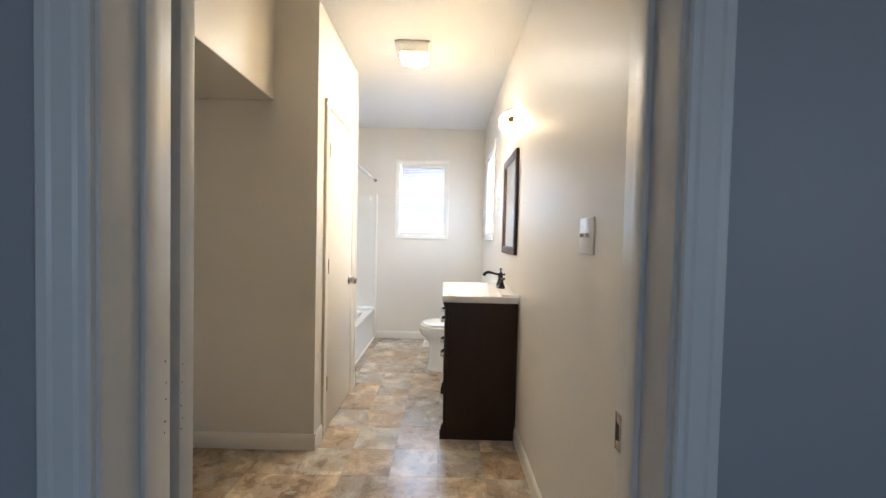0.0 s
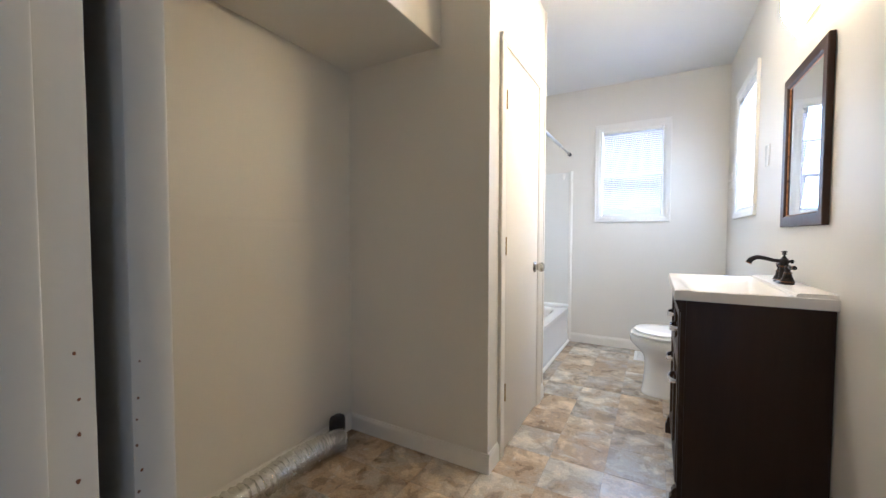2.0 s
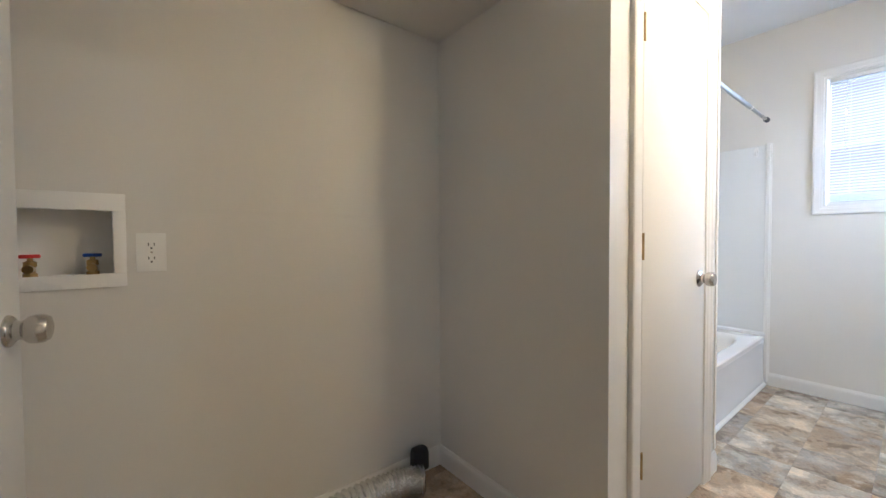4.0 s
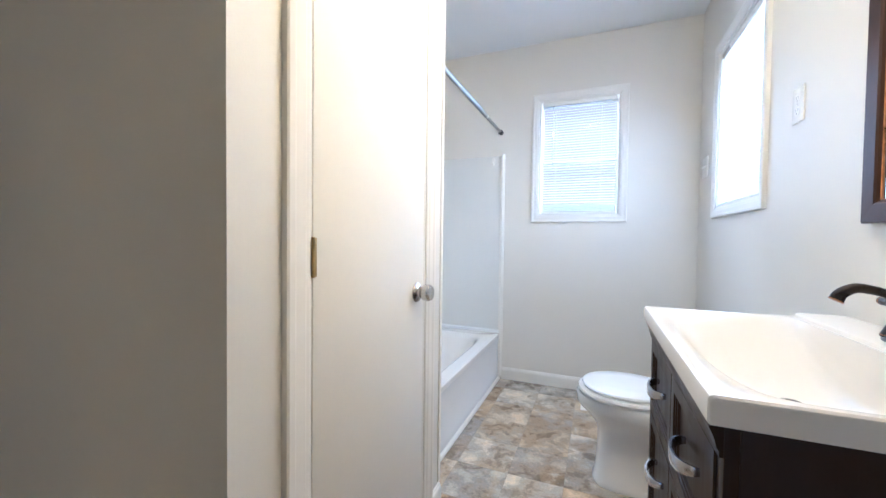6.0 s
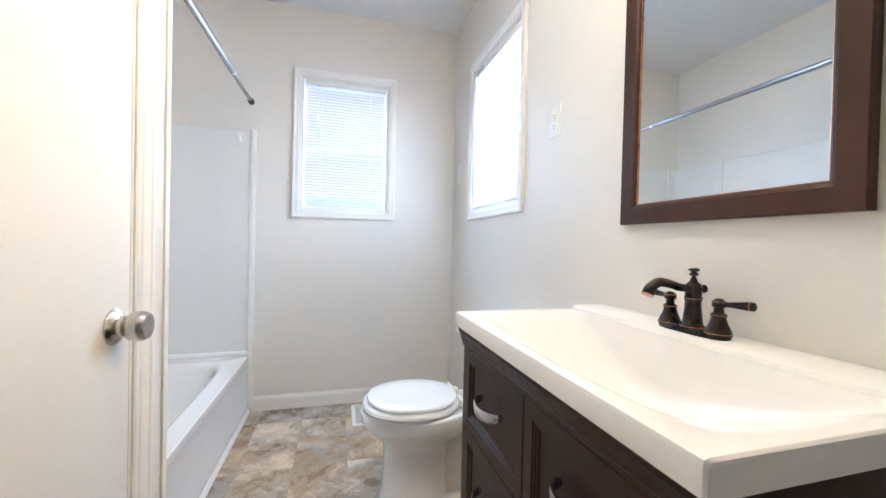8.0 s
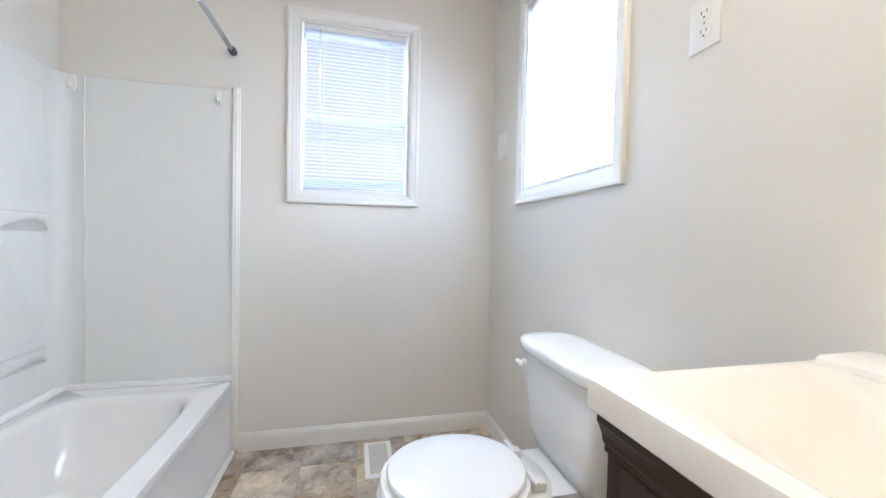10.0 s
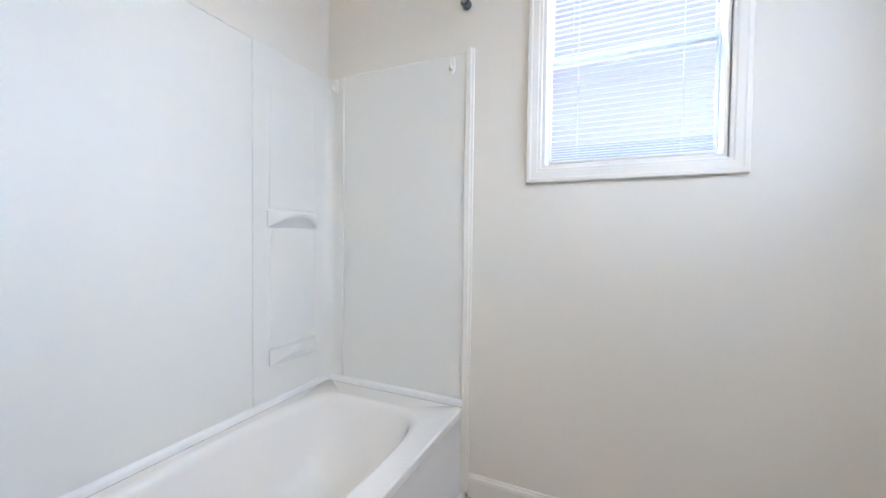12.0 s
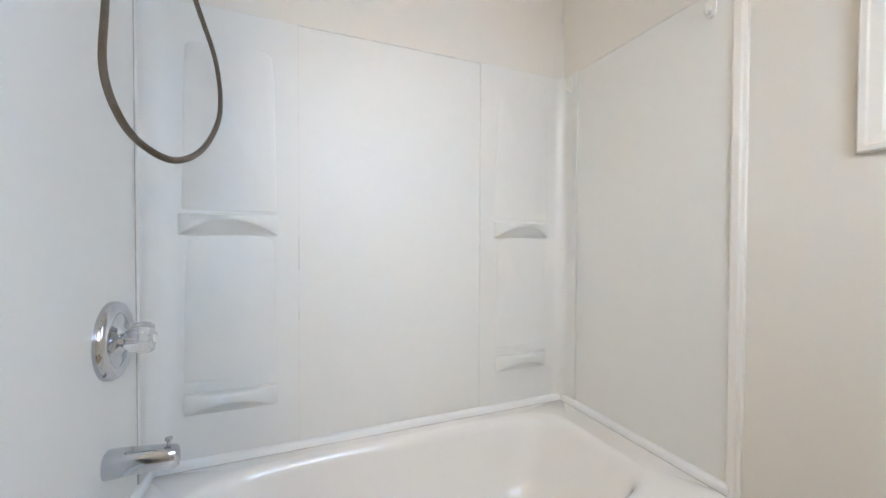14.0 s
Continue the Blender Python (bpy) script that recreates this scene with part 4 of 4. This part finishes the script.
def panel_front(name, y0, y1, z0, z1, pull_z):
    """A framed front with stepped moulding and a bowed pull."""
    x = VX0 - 0.004
    bm = bmesh.new()
    s = 0.044
    loft(bm, [[Vector((x + d, y, z)) for y, z in ((y0 + e, z0 + e), (y1 - e, z0 + e), (y1 - e, z1 - e), (y0 + e, z1 - e))]
              for d, e in ((0.014, 0), (0.002, 0), (0, 0.002), (0, s - 0.014), (0.003, s - 0.012), (0.003, s - 0.009), (0.006, s - 0.007), (0.006, s - 0.004), (0.010, s - 0.001), (0.0105, s))])
    front = part(name, bm, M["wood"], van, smooth=False)
    c = (y0 + y1) / 2
    pts = [(x + 0.008, c - 0.054, pull_z + 0.004), (x - 0.004, c - 0.052, pull_z + 0.003), (x - 0.018, c - 0.036, pull_z), (x - 0.024, c, pull_z - 0.003), (x - 0.018, c + 0.036, pull_z), (x - 0.004, c + 0.052, pull_z + 0.003), (x + 0.008, c + 0.054, pull_z + 0.004)]
    run = curve_through(pts, 6)
    bm = bmesh.new()
    rings = []
    for i, p in enumerate(run):
        d = (run[min(i + 1, len(run) - 1)] - run[max(i - 1, 0)]).normalized()
        nrm = d.cross(Vector((0, 0, 1))).normalized()
        t = i / (len(run) - 1)
        wdt = 0.006 + 0.006 * math.sin(math.pi * t)
        rings.append([p + nrm * a * 0.0035 + Vector((0, 0, b * wdt)) for a, b in ((1, 0.6), (0.6, 1), (-0.6, 1), (-1, 0.6), (-1, -0.6), (-0.6, -1), (0.6, -1), (1, -0.6))])
    loft(bm, rings)
    part("pull", bm, M["pewter"], front, "bowed pewter pull")


for y0, y1 in ((VY0 + 0.026, VC - 0.0015), (VC + 0.0015, VY1 - 0.026)):
    panel_front("drawer_front", y0, y1, 0.5835, VT - 0.048, 0.692)
    panel_front("door", y0, y1, 0.100, 0.5805, 0.470)

# the basin top
S0, S1, SX0, SX1 = 2.380, 3.104, 0.046, R - 0.001
top = thing("sink_countertop", (0.28, VC, VT), "cream cultured marble vanity top with a moulded basin", "vanity top")
SZ = 0.876
bm = bmesh.new()
MY = (S0 + S1) / 2
BX, XF, XB, DEEP = 0.268, 0.066, 0.3985, 0.124


def basin_section(y):
    """The top's outline across its depth: front lip, sunk floor that dips towards the drain, and steep back."""
    u = min(1.0, abs(y - MY) / ((S1 - S0) / 2 - 0.012))
    d = DEEP * (1 - u ** 1.9) ** 1.35
    edge = 0.003 if abs(y - MY) > (S1 - S0) / 2 - 0.001 else 0.0
    low = min(VT + 0.001, SZ - d - 0.012)
    pts = [(SX1, VT + 0.001), (XB + 0.008, VT + 0.001), (XB + 0.006, low), (XF + 0.070, low), (XF - 0.008, VT + 0.001), (SX0 + 0.003, VT + 0.001), (SX0 + edge, VT + 0.004), (SX0 + edge, SZ - 0.007 - edge), (SX0 + 0.002 + edge, SZ - 0.002 - edge), (SX0 + 0.007, SZ - edge)]
    pts += [(x, SZ - d * k - edge) for x, k in ((XF - 0.006, 0.0), (XF + 0.006, 0.015), (XF + 0.022, 0.09), (XF + 0.045, 0.29), (XF + 0.070, 0.57), (XF + 0.095, 0.82), (XF + 0.118, 0.95), (XF + 0.145, 1.0), (BX + 0.02, 1.0))]
    pts += [(XB - 0.050, SZ - d * 0.985 - edge), (XB - 0.030, SZ - d * 0.93 - edge), (XB - 0.020, SZ - d * 0.80 - edge), (XB - 0.012, SZ - d * 0.45 - edge), (XB - 0.004, SZ - edge), (SX1, SZ - edge)]
    return [Vector((x, y, z)) for x, z in pts]


steps = [S0, S0 + 0.003] + [S0 + 0.010 + (S1 - S0 - 0.020) * k / 70 for k in range(71)] + [S1 - 0.003, S1]
loft(bm, [basin_section(y) for y in steps])
part("slab", bm, M["marble"], top)
part("back_ledge", extrude(bmesh.new(), [(0.398, SZ - 0.003), (0.402, SZ + 0.008), (0.410, SZ + 0.012), (SX1, SZ + 0.012), (SX1, SZ - 0.003)], "y", S0 + 0.014, S1 - 0.014), M["marble"], top)
dm = Matrix.Translation((BX, MY, SZ - DEEP))
drain = part("drain", lathe(bmesh.new(), [(0.026, 0), (0.026, 0.003), (0.020, 0.0045), (0.018, 0.001)], dm), M["bronze"], top, "dark bronze drain")
part("stopper", lathe(bmesh.new(), [(0.006, 0.0), (0.006, 0.006), (0.018, 0.007), (0.018, 0.010), (0.008, 0.012), (0.002, 0.0125)], dm), M["bronze"], drain)

# faucet
FZ, FX, FY = SZ + 0.012, 0.444, MY - 0.002
fau = thing("faucet", (FX, FY, FZ), "oil-rubbed bronze two-handle faucet with copper edges", "faucet")
bm = bmesh.new()
loft(bm, [oval(FX, FY, FZ + z, hx, hy, 3, 48) for z, hx, hy in ((0, 0.030, 0.083), (0.004, 0.031, 0.084), (0.010, 0.028, 0.081), (0.013, 0.022, 0.074))])
part("base_plate", bm, M["bronze"], fau)
body = [(0.026, 0.008), (0.026, 0.014), (0.021, 0.020), (0.0175, 0.050), (0.0165, 0.072), (0.0185, 0.076), (0.0185, 0.081), (0.0165, 0.084), (0.0175, 0.094), (0.0185, 0.104), (0.0145, 0.112), (0.0085, 0.117), (0.0055, 0.126)]
post = part("post", lathe(bmesh.new(), body, Matrix.Translation((FX, FY, FZ))), M["bronze"], fau)
part("copper_ring", lathe(bmesh.new(), [(0.0185, 0.0776), (0.0190, 0.0785), (0.0185, 0.0794)], Matrix.Translation((FX, FY, FZ))), M["copper"], post)
part("lift_rod", lathe(bmesh.new(), [(0.004, 0.124), (0.004, 0.130), (0.009, 0.132), (0.010, 0.135), (0.006, 0.138), (0.0065, 0.141), (0.012, 0.143), (0.012, 0.146), (0.006, 0.149)], Matrix.Translation((FX, FY, FZ))), M["bronze"], post)
part("rear_finial", lathe(bmesh.new(), [(0.009, 0.014), (0.006, 0.022), (0.009, 0.026), (0.010, 0.031), (0.005, 0.035)], Matrix.Translation((FX, FY, FZ + 0.100)) @ Vector((1, 0, 0)).to_track_quat("Z", "Y").to_matrix().to_4x4(), 18), M["bronze"], post)
sp = curve_through([(FX - 0.012, FY, FZ + 0.102), (FX - 0.040, FY, FZ + 0.104), (FX - 0.072, FY, FZ + 0.113), (FX - 0.100, FY, FZ + 0.116), (FX - 0.122, FY, FZ + 0.104), (FX - 0.131, FY, FZ + 0.088)], 8)
part("spout", tube(bmesh.new(), sp, [0.0085 + 0.0045 * (i / (len(sp) - 1)) ** 1.5 for i in range(len(sp))], 18), M["bronze"], fau)
part("spout_ring", tube(bmesh.new(), [sp[-2], sp[-1], sp[-1] + (sp[-1] - sp[-2]) * 0.3], [0.0128, 0.0134, 0.0126], 18), M["copper"], fau, "worn copper edge of the spout")
part("copper_ring", lathe(bmesh.new(), [(0.0260, 0.0132), (0.0266, 0.0142), (0.0258, 0.0152)], Matrix.Translation((FX, FY, FZ))), M["copper"], post)
for s in (-1, 1):
    hm = Matrix.Translation((FX, FY + s * 0.062, FZ))
    bell = part("handle_bell", lathe(bmesh.new(), [(0.026, 0.008), (0.0265, 0.012), (0.024, 0.018), (0.017, 0.034), (0.0135, 0.046), (0.0155, 0.049), (0.0155, 0.053), (0.010, 0.057), (0.009, 0.066), (0.0135, 0.070), (0.0135, 0.080), (0.007, 0.086), (0.003, 0.087)], hm), M["bronze"], fau)
    for r, z in ((0.0264, 0.0122), (0.0155, 0.0510), (0.0135, 0.0790)):
        part("copper_ring", lathe(bmesh.new(), [(r - 0.0002, z - 0.0008), (r + 0.0005, z), (r - 0.0002, z + 0.0008)], hm), M["copper"], bell)
    d = Vector((0.10, s * 1.0, 0.06)).normalized()
    p0 = Vector((FX, FY + s * 0.062, FZ + 0.075))
    lever = part("lever", tube(bmesh.new(), [p0 + d * k for k in (0.010, 0.020, 0.034, 0.050, 0.060, 0.064)], [0.0065, 0.0055, 0.0068, 0.0085, 0.0095, 0.0085], 16), M["bronze"], bell)
    part("lever_tip", tube(bmesh.new(), [p0 + d * k for k in (0.0635, 0.067, 0.070)], [0.0092, 0.0092, 0.005], 16), M["bronze"], lever)
    part("tip_ring", tube(bmesh.new(), [p0 + d * k for k in (0.0610, 0.0617, 0.0624)], [0.0094, 0.0098, 0.0093], 16), M["copper"], lever)

fau.scale = (0.89, 0.89, 0.89)

# ---- mirror ----
MY0, MY1, MZ0, MZ1 = 2.498, 3.006, 1.122, 1.790
mir = thing("wall_mirror", (R, 2.73, MZ0), "rectangular wall mirror in a dark brown wooden frame", "mirror")
FW_ = 0.051
prof = [(0, 0), (0, 0.017), (0.003, 0.020), (FW_ - 0.010, 0.019), (FW_ - 0.005, 0.016), (FW_, 0.009), (FW_, 0)]
cor = [(MY0, MZ0, 1, 1), (MY1, MZ0, -1, 1), (MY1, MZ1, -1, -1), (MY0, MZ1, 1, -1)]
for k in range(4):
    a, b = cor[k], cor[(k + 1) % 4]
    bm = bmesh.new()
    loft(bm, [[Vector((R - 0.002 - v, y + sy * u, z + sz * u)) for u, v in prof] for y, z, sy, sz in (a, b)])
    part("frame_rail", bm, M["woodmirror"], mir, smooth=False)
    g = [(FW_ - 0.001, 0.0085), (FW_ - 0.0005, 0.0115), (FW_ + 0.0014, 0.0100), (FW_ + 0.0014, 0.0075)]
    bm = bmesh.new()
    loft(bm, [[Vector((R - 0.002 - v, y + sy * u, z + sz * u)) for u, v in g] for y, z, sy, sz in (a, b)])
    part("inner_bead", bm, M["copper"], mir, "worn reddish inner edge", smooth=False)
part("mirror_glass", fresh((R - 0.0105, MY0 + FW_ - 0.004, MZ0 + FW_ - 0.004, R - 0.008, MY1 - FW_ + 0.004, MZ1 - FW_ + 0.004)), M["mirror"], mir, "clear silvered glass", smooth=False)

# ---- lamps ----
vl = thing("vanity_light", (R, 2.73, 1.98), "lit bowed frosted-glass vanity light with bronze edges", "wall light")
LY, LZ0, LZ1, BOW, HL = 2.73, 1.945, 2.050, 0.088, 0.205


def bow(k, grow=1.0, off=0.0):
    """A point of the shade's curve in plan, shrunk by grow and set back by off."""
    a = -1 + 2 * k / 24
    return R - 0.010 + off - BOW * grow * (1 - a * a), LY + a * HL * (0.7 + 0.3 * grow)


GLASS = [(LZ1, 1.0), (2.030, 0.985), (2.005, 0.93), (1.980, 0.82), (1.960, 0.68), (LZ0, 0.52)]
bm = bmesh.new()
loft(bm, [[Vector((*bow(k, g), z)) for k in range(25)] + [Vector((*bow(k, g, 0.004), z)) for k in range(24, -1, -1)] for z, g in GLASS])
part("glass_shade", bm, M["glow_sconce"], vl, "glowing frosted glass")
bm = bmesh.new()
extrude(bm, [(bow(k)[0] - 0.003, bow(k)[1]) for k in range(25)] + [(bow(k)[0] + 0.006, bow(k)[1]) for k in range(24, -1, -1)], "z", LZ1, LZ1 + 0.007)
part("rim", bm, M["bronze"], vl, "thin bronze rim", smooth=False)
for k0 in (5, 15):
    bm = bmesh.new()
    loft(bm, [[Vector((*bow(k, g, -0.0018), z)) for k in range(k0, k0 + 5)] + [Vector((*bow(k, g, -0.0005), z)) for k in range(k0 + 4, k0 - 1, -1)] for z, g in ((1.990, 0.87), (2.014, 0.955))])
    part("bulb_spot", bm, M["glow_spot"], vl, "bright spot of a bulb behind the glass", smooth=False)
part("clip", extrude(bmesh.new(), [(R - 0.074, 1.982), (R - 0.052, 2.004), (R - 0.030, 1.998), (R - 0.034, 1.966), (R - 0.058, 1.962)], "y", LY - HL * 0.90, LY - HL * 0.90 + 0.016), M["brass"], vl, "small brass-coloured bracket")
part("wall_plate", fresh((R - 0.014, LY - 0.09, LZ0 + 0.005, R - 0.001, LY + 0.09, LZ1 - 0.005), bevel=0.004), M["nickel"], vl)
part("stem", tube(bmesh.new(), [(R - 0.012, LY, 2.0), (R - 0.085, LY, 2.0)], 0.008, 14), M["nickel"], vl)
cl = thing("ceiling_light", (-0.19, 2.80, H), "lit square ceiling fan light with a plastic lens", "ceiling light")
bm = bmesh.new()
loft(bm, [oval(-0.19, 2.80, z, hx, hx * 1.16, 14, 48) for z, hx in ((H - 0.001, 0.122), (H - 0.010, 0.122), (H - 0.016, 0.116), (H - 0.018, 0.105))])
grille = part("grille", bm, M["plastic"], cl, "white slotted plastic grille")
for i in range(6):
    part("louvre", fresh((-0.29, 2.668 + i * 0.0115, H - 0.0225, -0.09, 2.6755 + i * 0.0115, H - 0.0168), bevel=0.0015), M["plastic"], grille)
bm = bmesh.new()
loft(bm, [oval(-0.19, 2.825, z, hx, hx * 1.05, 8, 48) for z, hx in ((H - 0.017, 0.097), (H - 0.044, 0.095))])
part("lens_frame", bm, M["plastic"], cl)
bm = bmesh.new()
loft(bm, [oval(-0.19, 2.825, z, hx, hx * 1.05, 8, 48) for z, hx in ((H - 0.0445, 0.094), (H - 0.050, 0.092), (H - 0.058, 0.080), (H - 0.062, 0.058))])
part("lens", bm, M["glow_ceiling"], cl, "glowing prismatic lens")
part("lens_boss", lathe(bmesh.new(), [(0.044, 0), (0.044, 0.004), (0.036, 0.010), (0.018, 0.013)], Matrix.Translation((-0.19, 2.825, H - 0.0615)) @ Matrix.Rotation(math.pi, 4, "X"), 28), M["glow_bulb"], cl)


# ---- switches and outlets ----
def plate(kind_name, at, across, out, w, h, label, category, gangs, style):
    """A wall plate with toggles or receptacle faces."""
    c, u, o = Vector(at), Vector(across), Vector(out)
    t = thing(kind_name, at, label, category)
    place = Matrix.Translation(c) @ Matrix(((u.x, o.x, 0), (u.y, o.y, 0), (0, 0, 1))).to_4x4()
    def local(bm):
        bmesh.ops.transform(bm, matrix=place, verts=bm.verts[:])
        return bm
    part("plate", local(fresh((-w / 2, 0, -h / 2, w / 2, 0.0055, h / 2), bevel=0.002)), M["plastic"], t)
    for g in range(gangs):
        a = (g - (gangs - 1) / 2) * 0.046
        if style == "toggle":
            part("toggle", local(fresh((a - 0.004, 0.004, -0.004, a + 0.004, 0.017, 0.008), bevel=0.0015)), M["plastic"], t)
            part("toggle_slot", local(fresh((a - 0.006, 0.0054, -0.012, a + 0.006, 0.0061, 0.012))), M["plastic"], t)
            for z in (-0.030, 0.030):
                part("screw", local(fresh((a - 0.0025, 0.0054, z - 0.0025, a + 0.0025, 0.0064, z + 0.0025), bevel=0.0005)), M["plastic"], t)
        else:
            for z in (-0.020, 0.020):
                bm = bmesh.new()
                extrude(bm, [(p.x + a, p.y + z) for p in oval(0, 0, 0, 0.0165, 0.0145, 3.2, 28)], "y", 0.004, 0.0068)
                face = part("receptacle", local(bm), M["plastic"], t)
                for sx in (-0.0065, 0.0065):
                    part("blade_slot", local(fresh((a + sx - 0.0011, 0.0066, z - 0.001, a + sx + 0.0011, 0.0072, z + 0.007))), M["slot"], face)
                part("ground_slot", local(fresh((a - 0.0022, 0.0066, z - 0.010, a + 0.0022, 0.0072, z - 0.0055), bevel=0.0003)), M["slot"], face)
            part("screw", local(fresh((a - 0.0025, 0.0054, -0.0025, a + 0.0025, 0.0066, 0.0025), bevel=0.0005)), M["nickel"], t)
    return t


plate("light_switch", (R, 1.345, 1.235), (0, -1, 0), (-1, 0, 0), 0.116, 0.116, "white two-toggle light switch plate on the wall", "switch", 2, "toggle")
plate("light_switch", (R, 4.515, 1.525), (0, -1, 0), (-1, 0, 0), 0.116, 0.122, "white two-gang switch plate near the corner", "switch", 2, "toggle")
plate("wall_outlet", (R, 3.378, 1.522), (0, -1, 0), (-1, 0, 0), 0.074, 0.114, "white duplex outlet above the vanity's end", "outlet", 1, "outlet")
plate("wall_outlet", (NL, 1.186, 1.024), (0, 1, 0), (1, 0, 0), 0.070, 0.112, "white duplex outlet in the washer nook", "outlet", 1, "outlet")

# ---- washer nook ----
wb = thing("washer_outlet_box", (NL, 1.0, 0.933), "white recessed washer box with red and blue valves", "washer box")
bx = NL - 0.085
part("back", fresh((bx - 0.004, BY0, BZ0, bx, BY1, BZ1)), M["plastic"], wb, smooth=False)
for b in ((bx, BY0, BZ0, NL, BY0 + 0.004, BZ1), (bx, BY1 - 0.004, BZ0, NL, BY1, BZ1), (bx, BY0 + 0.004, BZ0, NL, BY1 - 0.004, BZ0 + 0.004), (bx, BY0 + 0.004, BZ1 - 0.004, NL, BY1 - 0.004, BZ1)):
    part("box_side", fresh(b), M["plastic"], wb, smooth=False)
for b in ((0.873, 0.930, 1.130, BZ0 + 0.012), (0.873, BZ1 - 0.014, 1.130, 1.188), (0.873, BZ0 + 0.012, BY0 + 0.010, BZ1 - 0.014), (BY1 - 0.010, BZ0 + 0.012, 1.130, BZ1 - 0.014)):
    part("flange", fresh((NL, b[0], b[1], NL + 0.006, b[2], b[3]), bevel=0.0015), M["plastic"], wb)
for y, mat, lab in ((0.935, "red", "red lever"), (1.055, "blue", "blue lever")):
    vx = NL - 0.045
    v = part("valve", lathe(bmesh.new(), [(0.014, 0), (0.014, 0.014), (0.010, 0.016), (0.010, 0.030), (0.013, 0.032), (0.013, 0.044), (0.006, 0.048), (0.005, 0.058)], Matrix.Translation((vx, y, BZ0 + 0.004)), 18), M["brass"], wb, "brass stop valve")
    part("valve_outlet", tube(bmesh.new(), [(vx, y, BZ0 + 0.030), (vx + 0.030, y, BZ0 + 0.030)], [0.010, 0.011], 14), M["brass"], v)
    part("lever", fresh((vx - 0.006, y - 0.020, BZ0 + 0.058, vx + 0.006, y + 0.020, BZ0 + 0.068), bevel=0.003), M[mat], v, lab)
part("drain_opening", lathe(bmesh.new(), [(0.024, 0), (0.024, 0.006), (0.018, 0.006), (0.017, 0.001)], Matrix.Translation((NL - 0.045, 0.995, BZ0 + 0.004)), 24), M["plastic"], wb)
el = thing("gas_stub_cap", (NL + 0.04, 2.10, 0), "black plastic pipe elbow standing on the nook floor", "pipe elbow")
bm = bmesh.new()
loft(bm, [oval(NL + 0.043, 2.10, z, hx, hy, n, 28) for z, hx, hy, n in ((0.0, 0.022, 0.026, 2.4), (0.05, 0.022, 0.026, 2.4), (0.055, 0.033, 0.040, 3), (0.120, 0.032, 0.040, 3), (0.137, 0.028, 0.035, 3), (0.143, 0.015, 0.02, 2.5))])
part("hood", bm, M["black"], el)
duct = thing("dryer_duct", (NL + 0.09, 1.6, 0), "crinkled silver foil dryer duct lying along the wall", "dryer duct")
path = curve_through([(NL + 0.135, 2.060, 0.060), (NL + 0.105, 2.000, 0.062), (NL + 0.082, 1.90, 0.060), (NL + 0.075, 1.76, 0.058), (NL + 0.085, 1.60, 0.057), (NL + 0.075, 1.42, 0.058), (NL + 0.082, 1.26, 0.057), (NL + 0.078, 1.14, 0.057)], 12)
rnd = random.Random(11)
bm = bmesh.new()
tube(bm, path, [(0.057 if i % 2 else 0.048) + rnd.uniform(-0.002, 0.0015) for i in range(len(path))], 28)
for v in bm.verts:
    k = noise.noise(v.co * 38) * 0.0035
    v.co += Vector((k, k * 0.6, k))
    v.co.z = max(v.co.z, 0.001)
part("foil_tube", bm, M["foil"], duct)
part("end_opening", lathe(bmesh.new(), [(0.044, 0.0), (0.044, 0.002), (0.02, 0.0025)], Matrix.Translation(path[0]) @ (path[0] - path[1]).normalized().to_track_quat("Z", "Y").to_matrix().to_4x4(), 24), M["slot"], duct)

# ---- floor register ----
vent = thing("floor_register", (-0.1, 4.46, 0), "white metal floor register with narrow louvres", "floor vent")
VX_0, VX_1, VY_0, VY_1 = -0.168, -0.036, 4.325, 4.612
for b in ((VX_0, VY_0, VX_1, VY_0 + 0.022), (VX_0, VY_1 - 0.022, VX_1, VY_1), (VX_0, VY_0 + 0.022, VX_0 + 0.022, VY_1 - 0.022), (VX_1 - 0.022, VY_0 + 0.022, VX_1, VY_1 - 0.022)):
    part("flange", fresh((b[0], b[1], 0.0, b[2], b[3], 0.005), bevel=0.0015), M["plastic"], vent)
part("duct_mouth", fresh((VX_0 + 0.022, VY_0 + 0.022, 0.0003, VX_1 - 0.022, VY_1 - 0.022, 0.001)), M["slot"], vent)
for i in range(18):
    y = VY_0 + 0.030 + i * (VY_1 - VY_0 - 0.060) / 17
    part("louvre", fresh((VX_0 + 0.022, y - 0.0035, 0.001, VX_1 - 0.022, y + 0.0030, 0.004)), M["plastic"], vent, smooth=False)

# ---- floor tiles ----
TS, G = 0.245, 0.0007
me = bpy.data.meshes.new("tile")
bm = bmesh.new()
box(bm, -TS / 2 + G, -TS / 2 + G, -0.0014, TS / 2 - G, TS / 2 - G, 0.0)
bm.to_mesh(me)
bm.free()
me.materials.append(M["tile"])
for i in range(-6, 4):
    for j in range(-4, 20):
        t = new("tile", me)
        t.location = (0.040 + TS * (i - 0.5), 2.272 + TS * (j - 8.5), 0)
        t.parent = floor
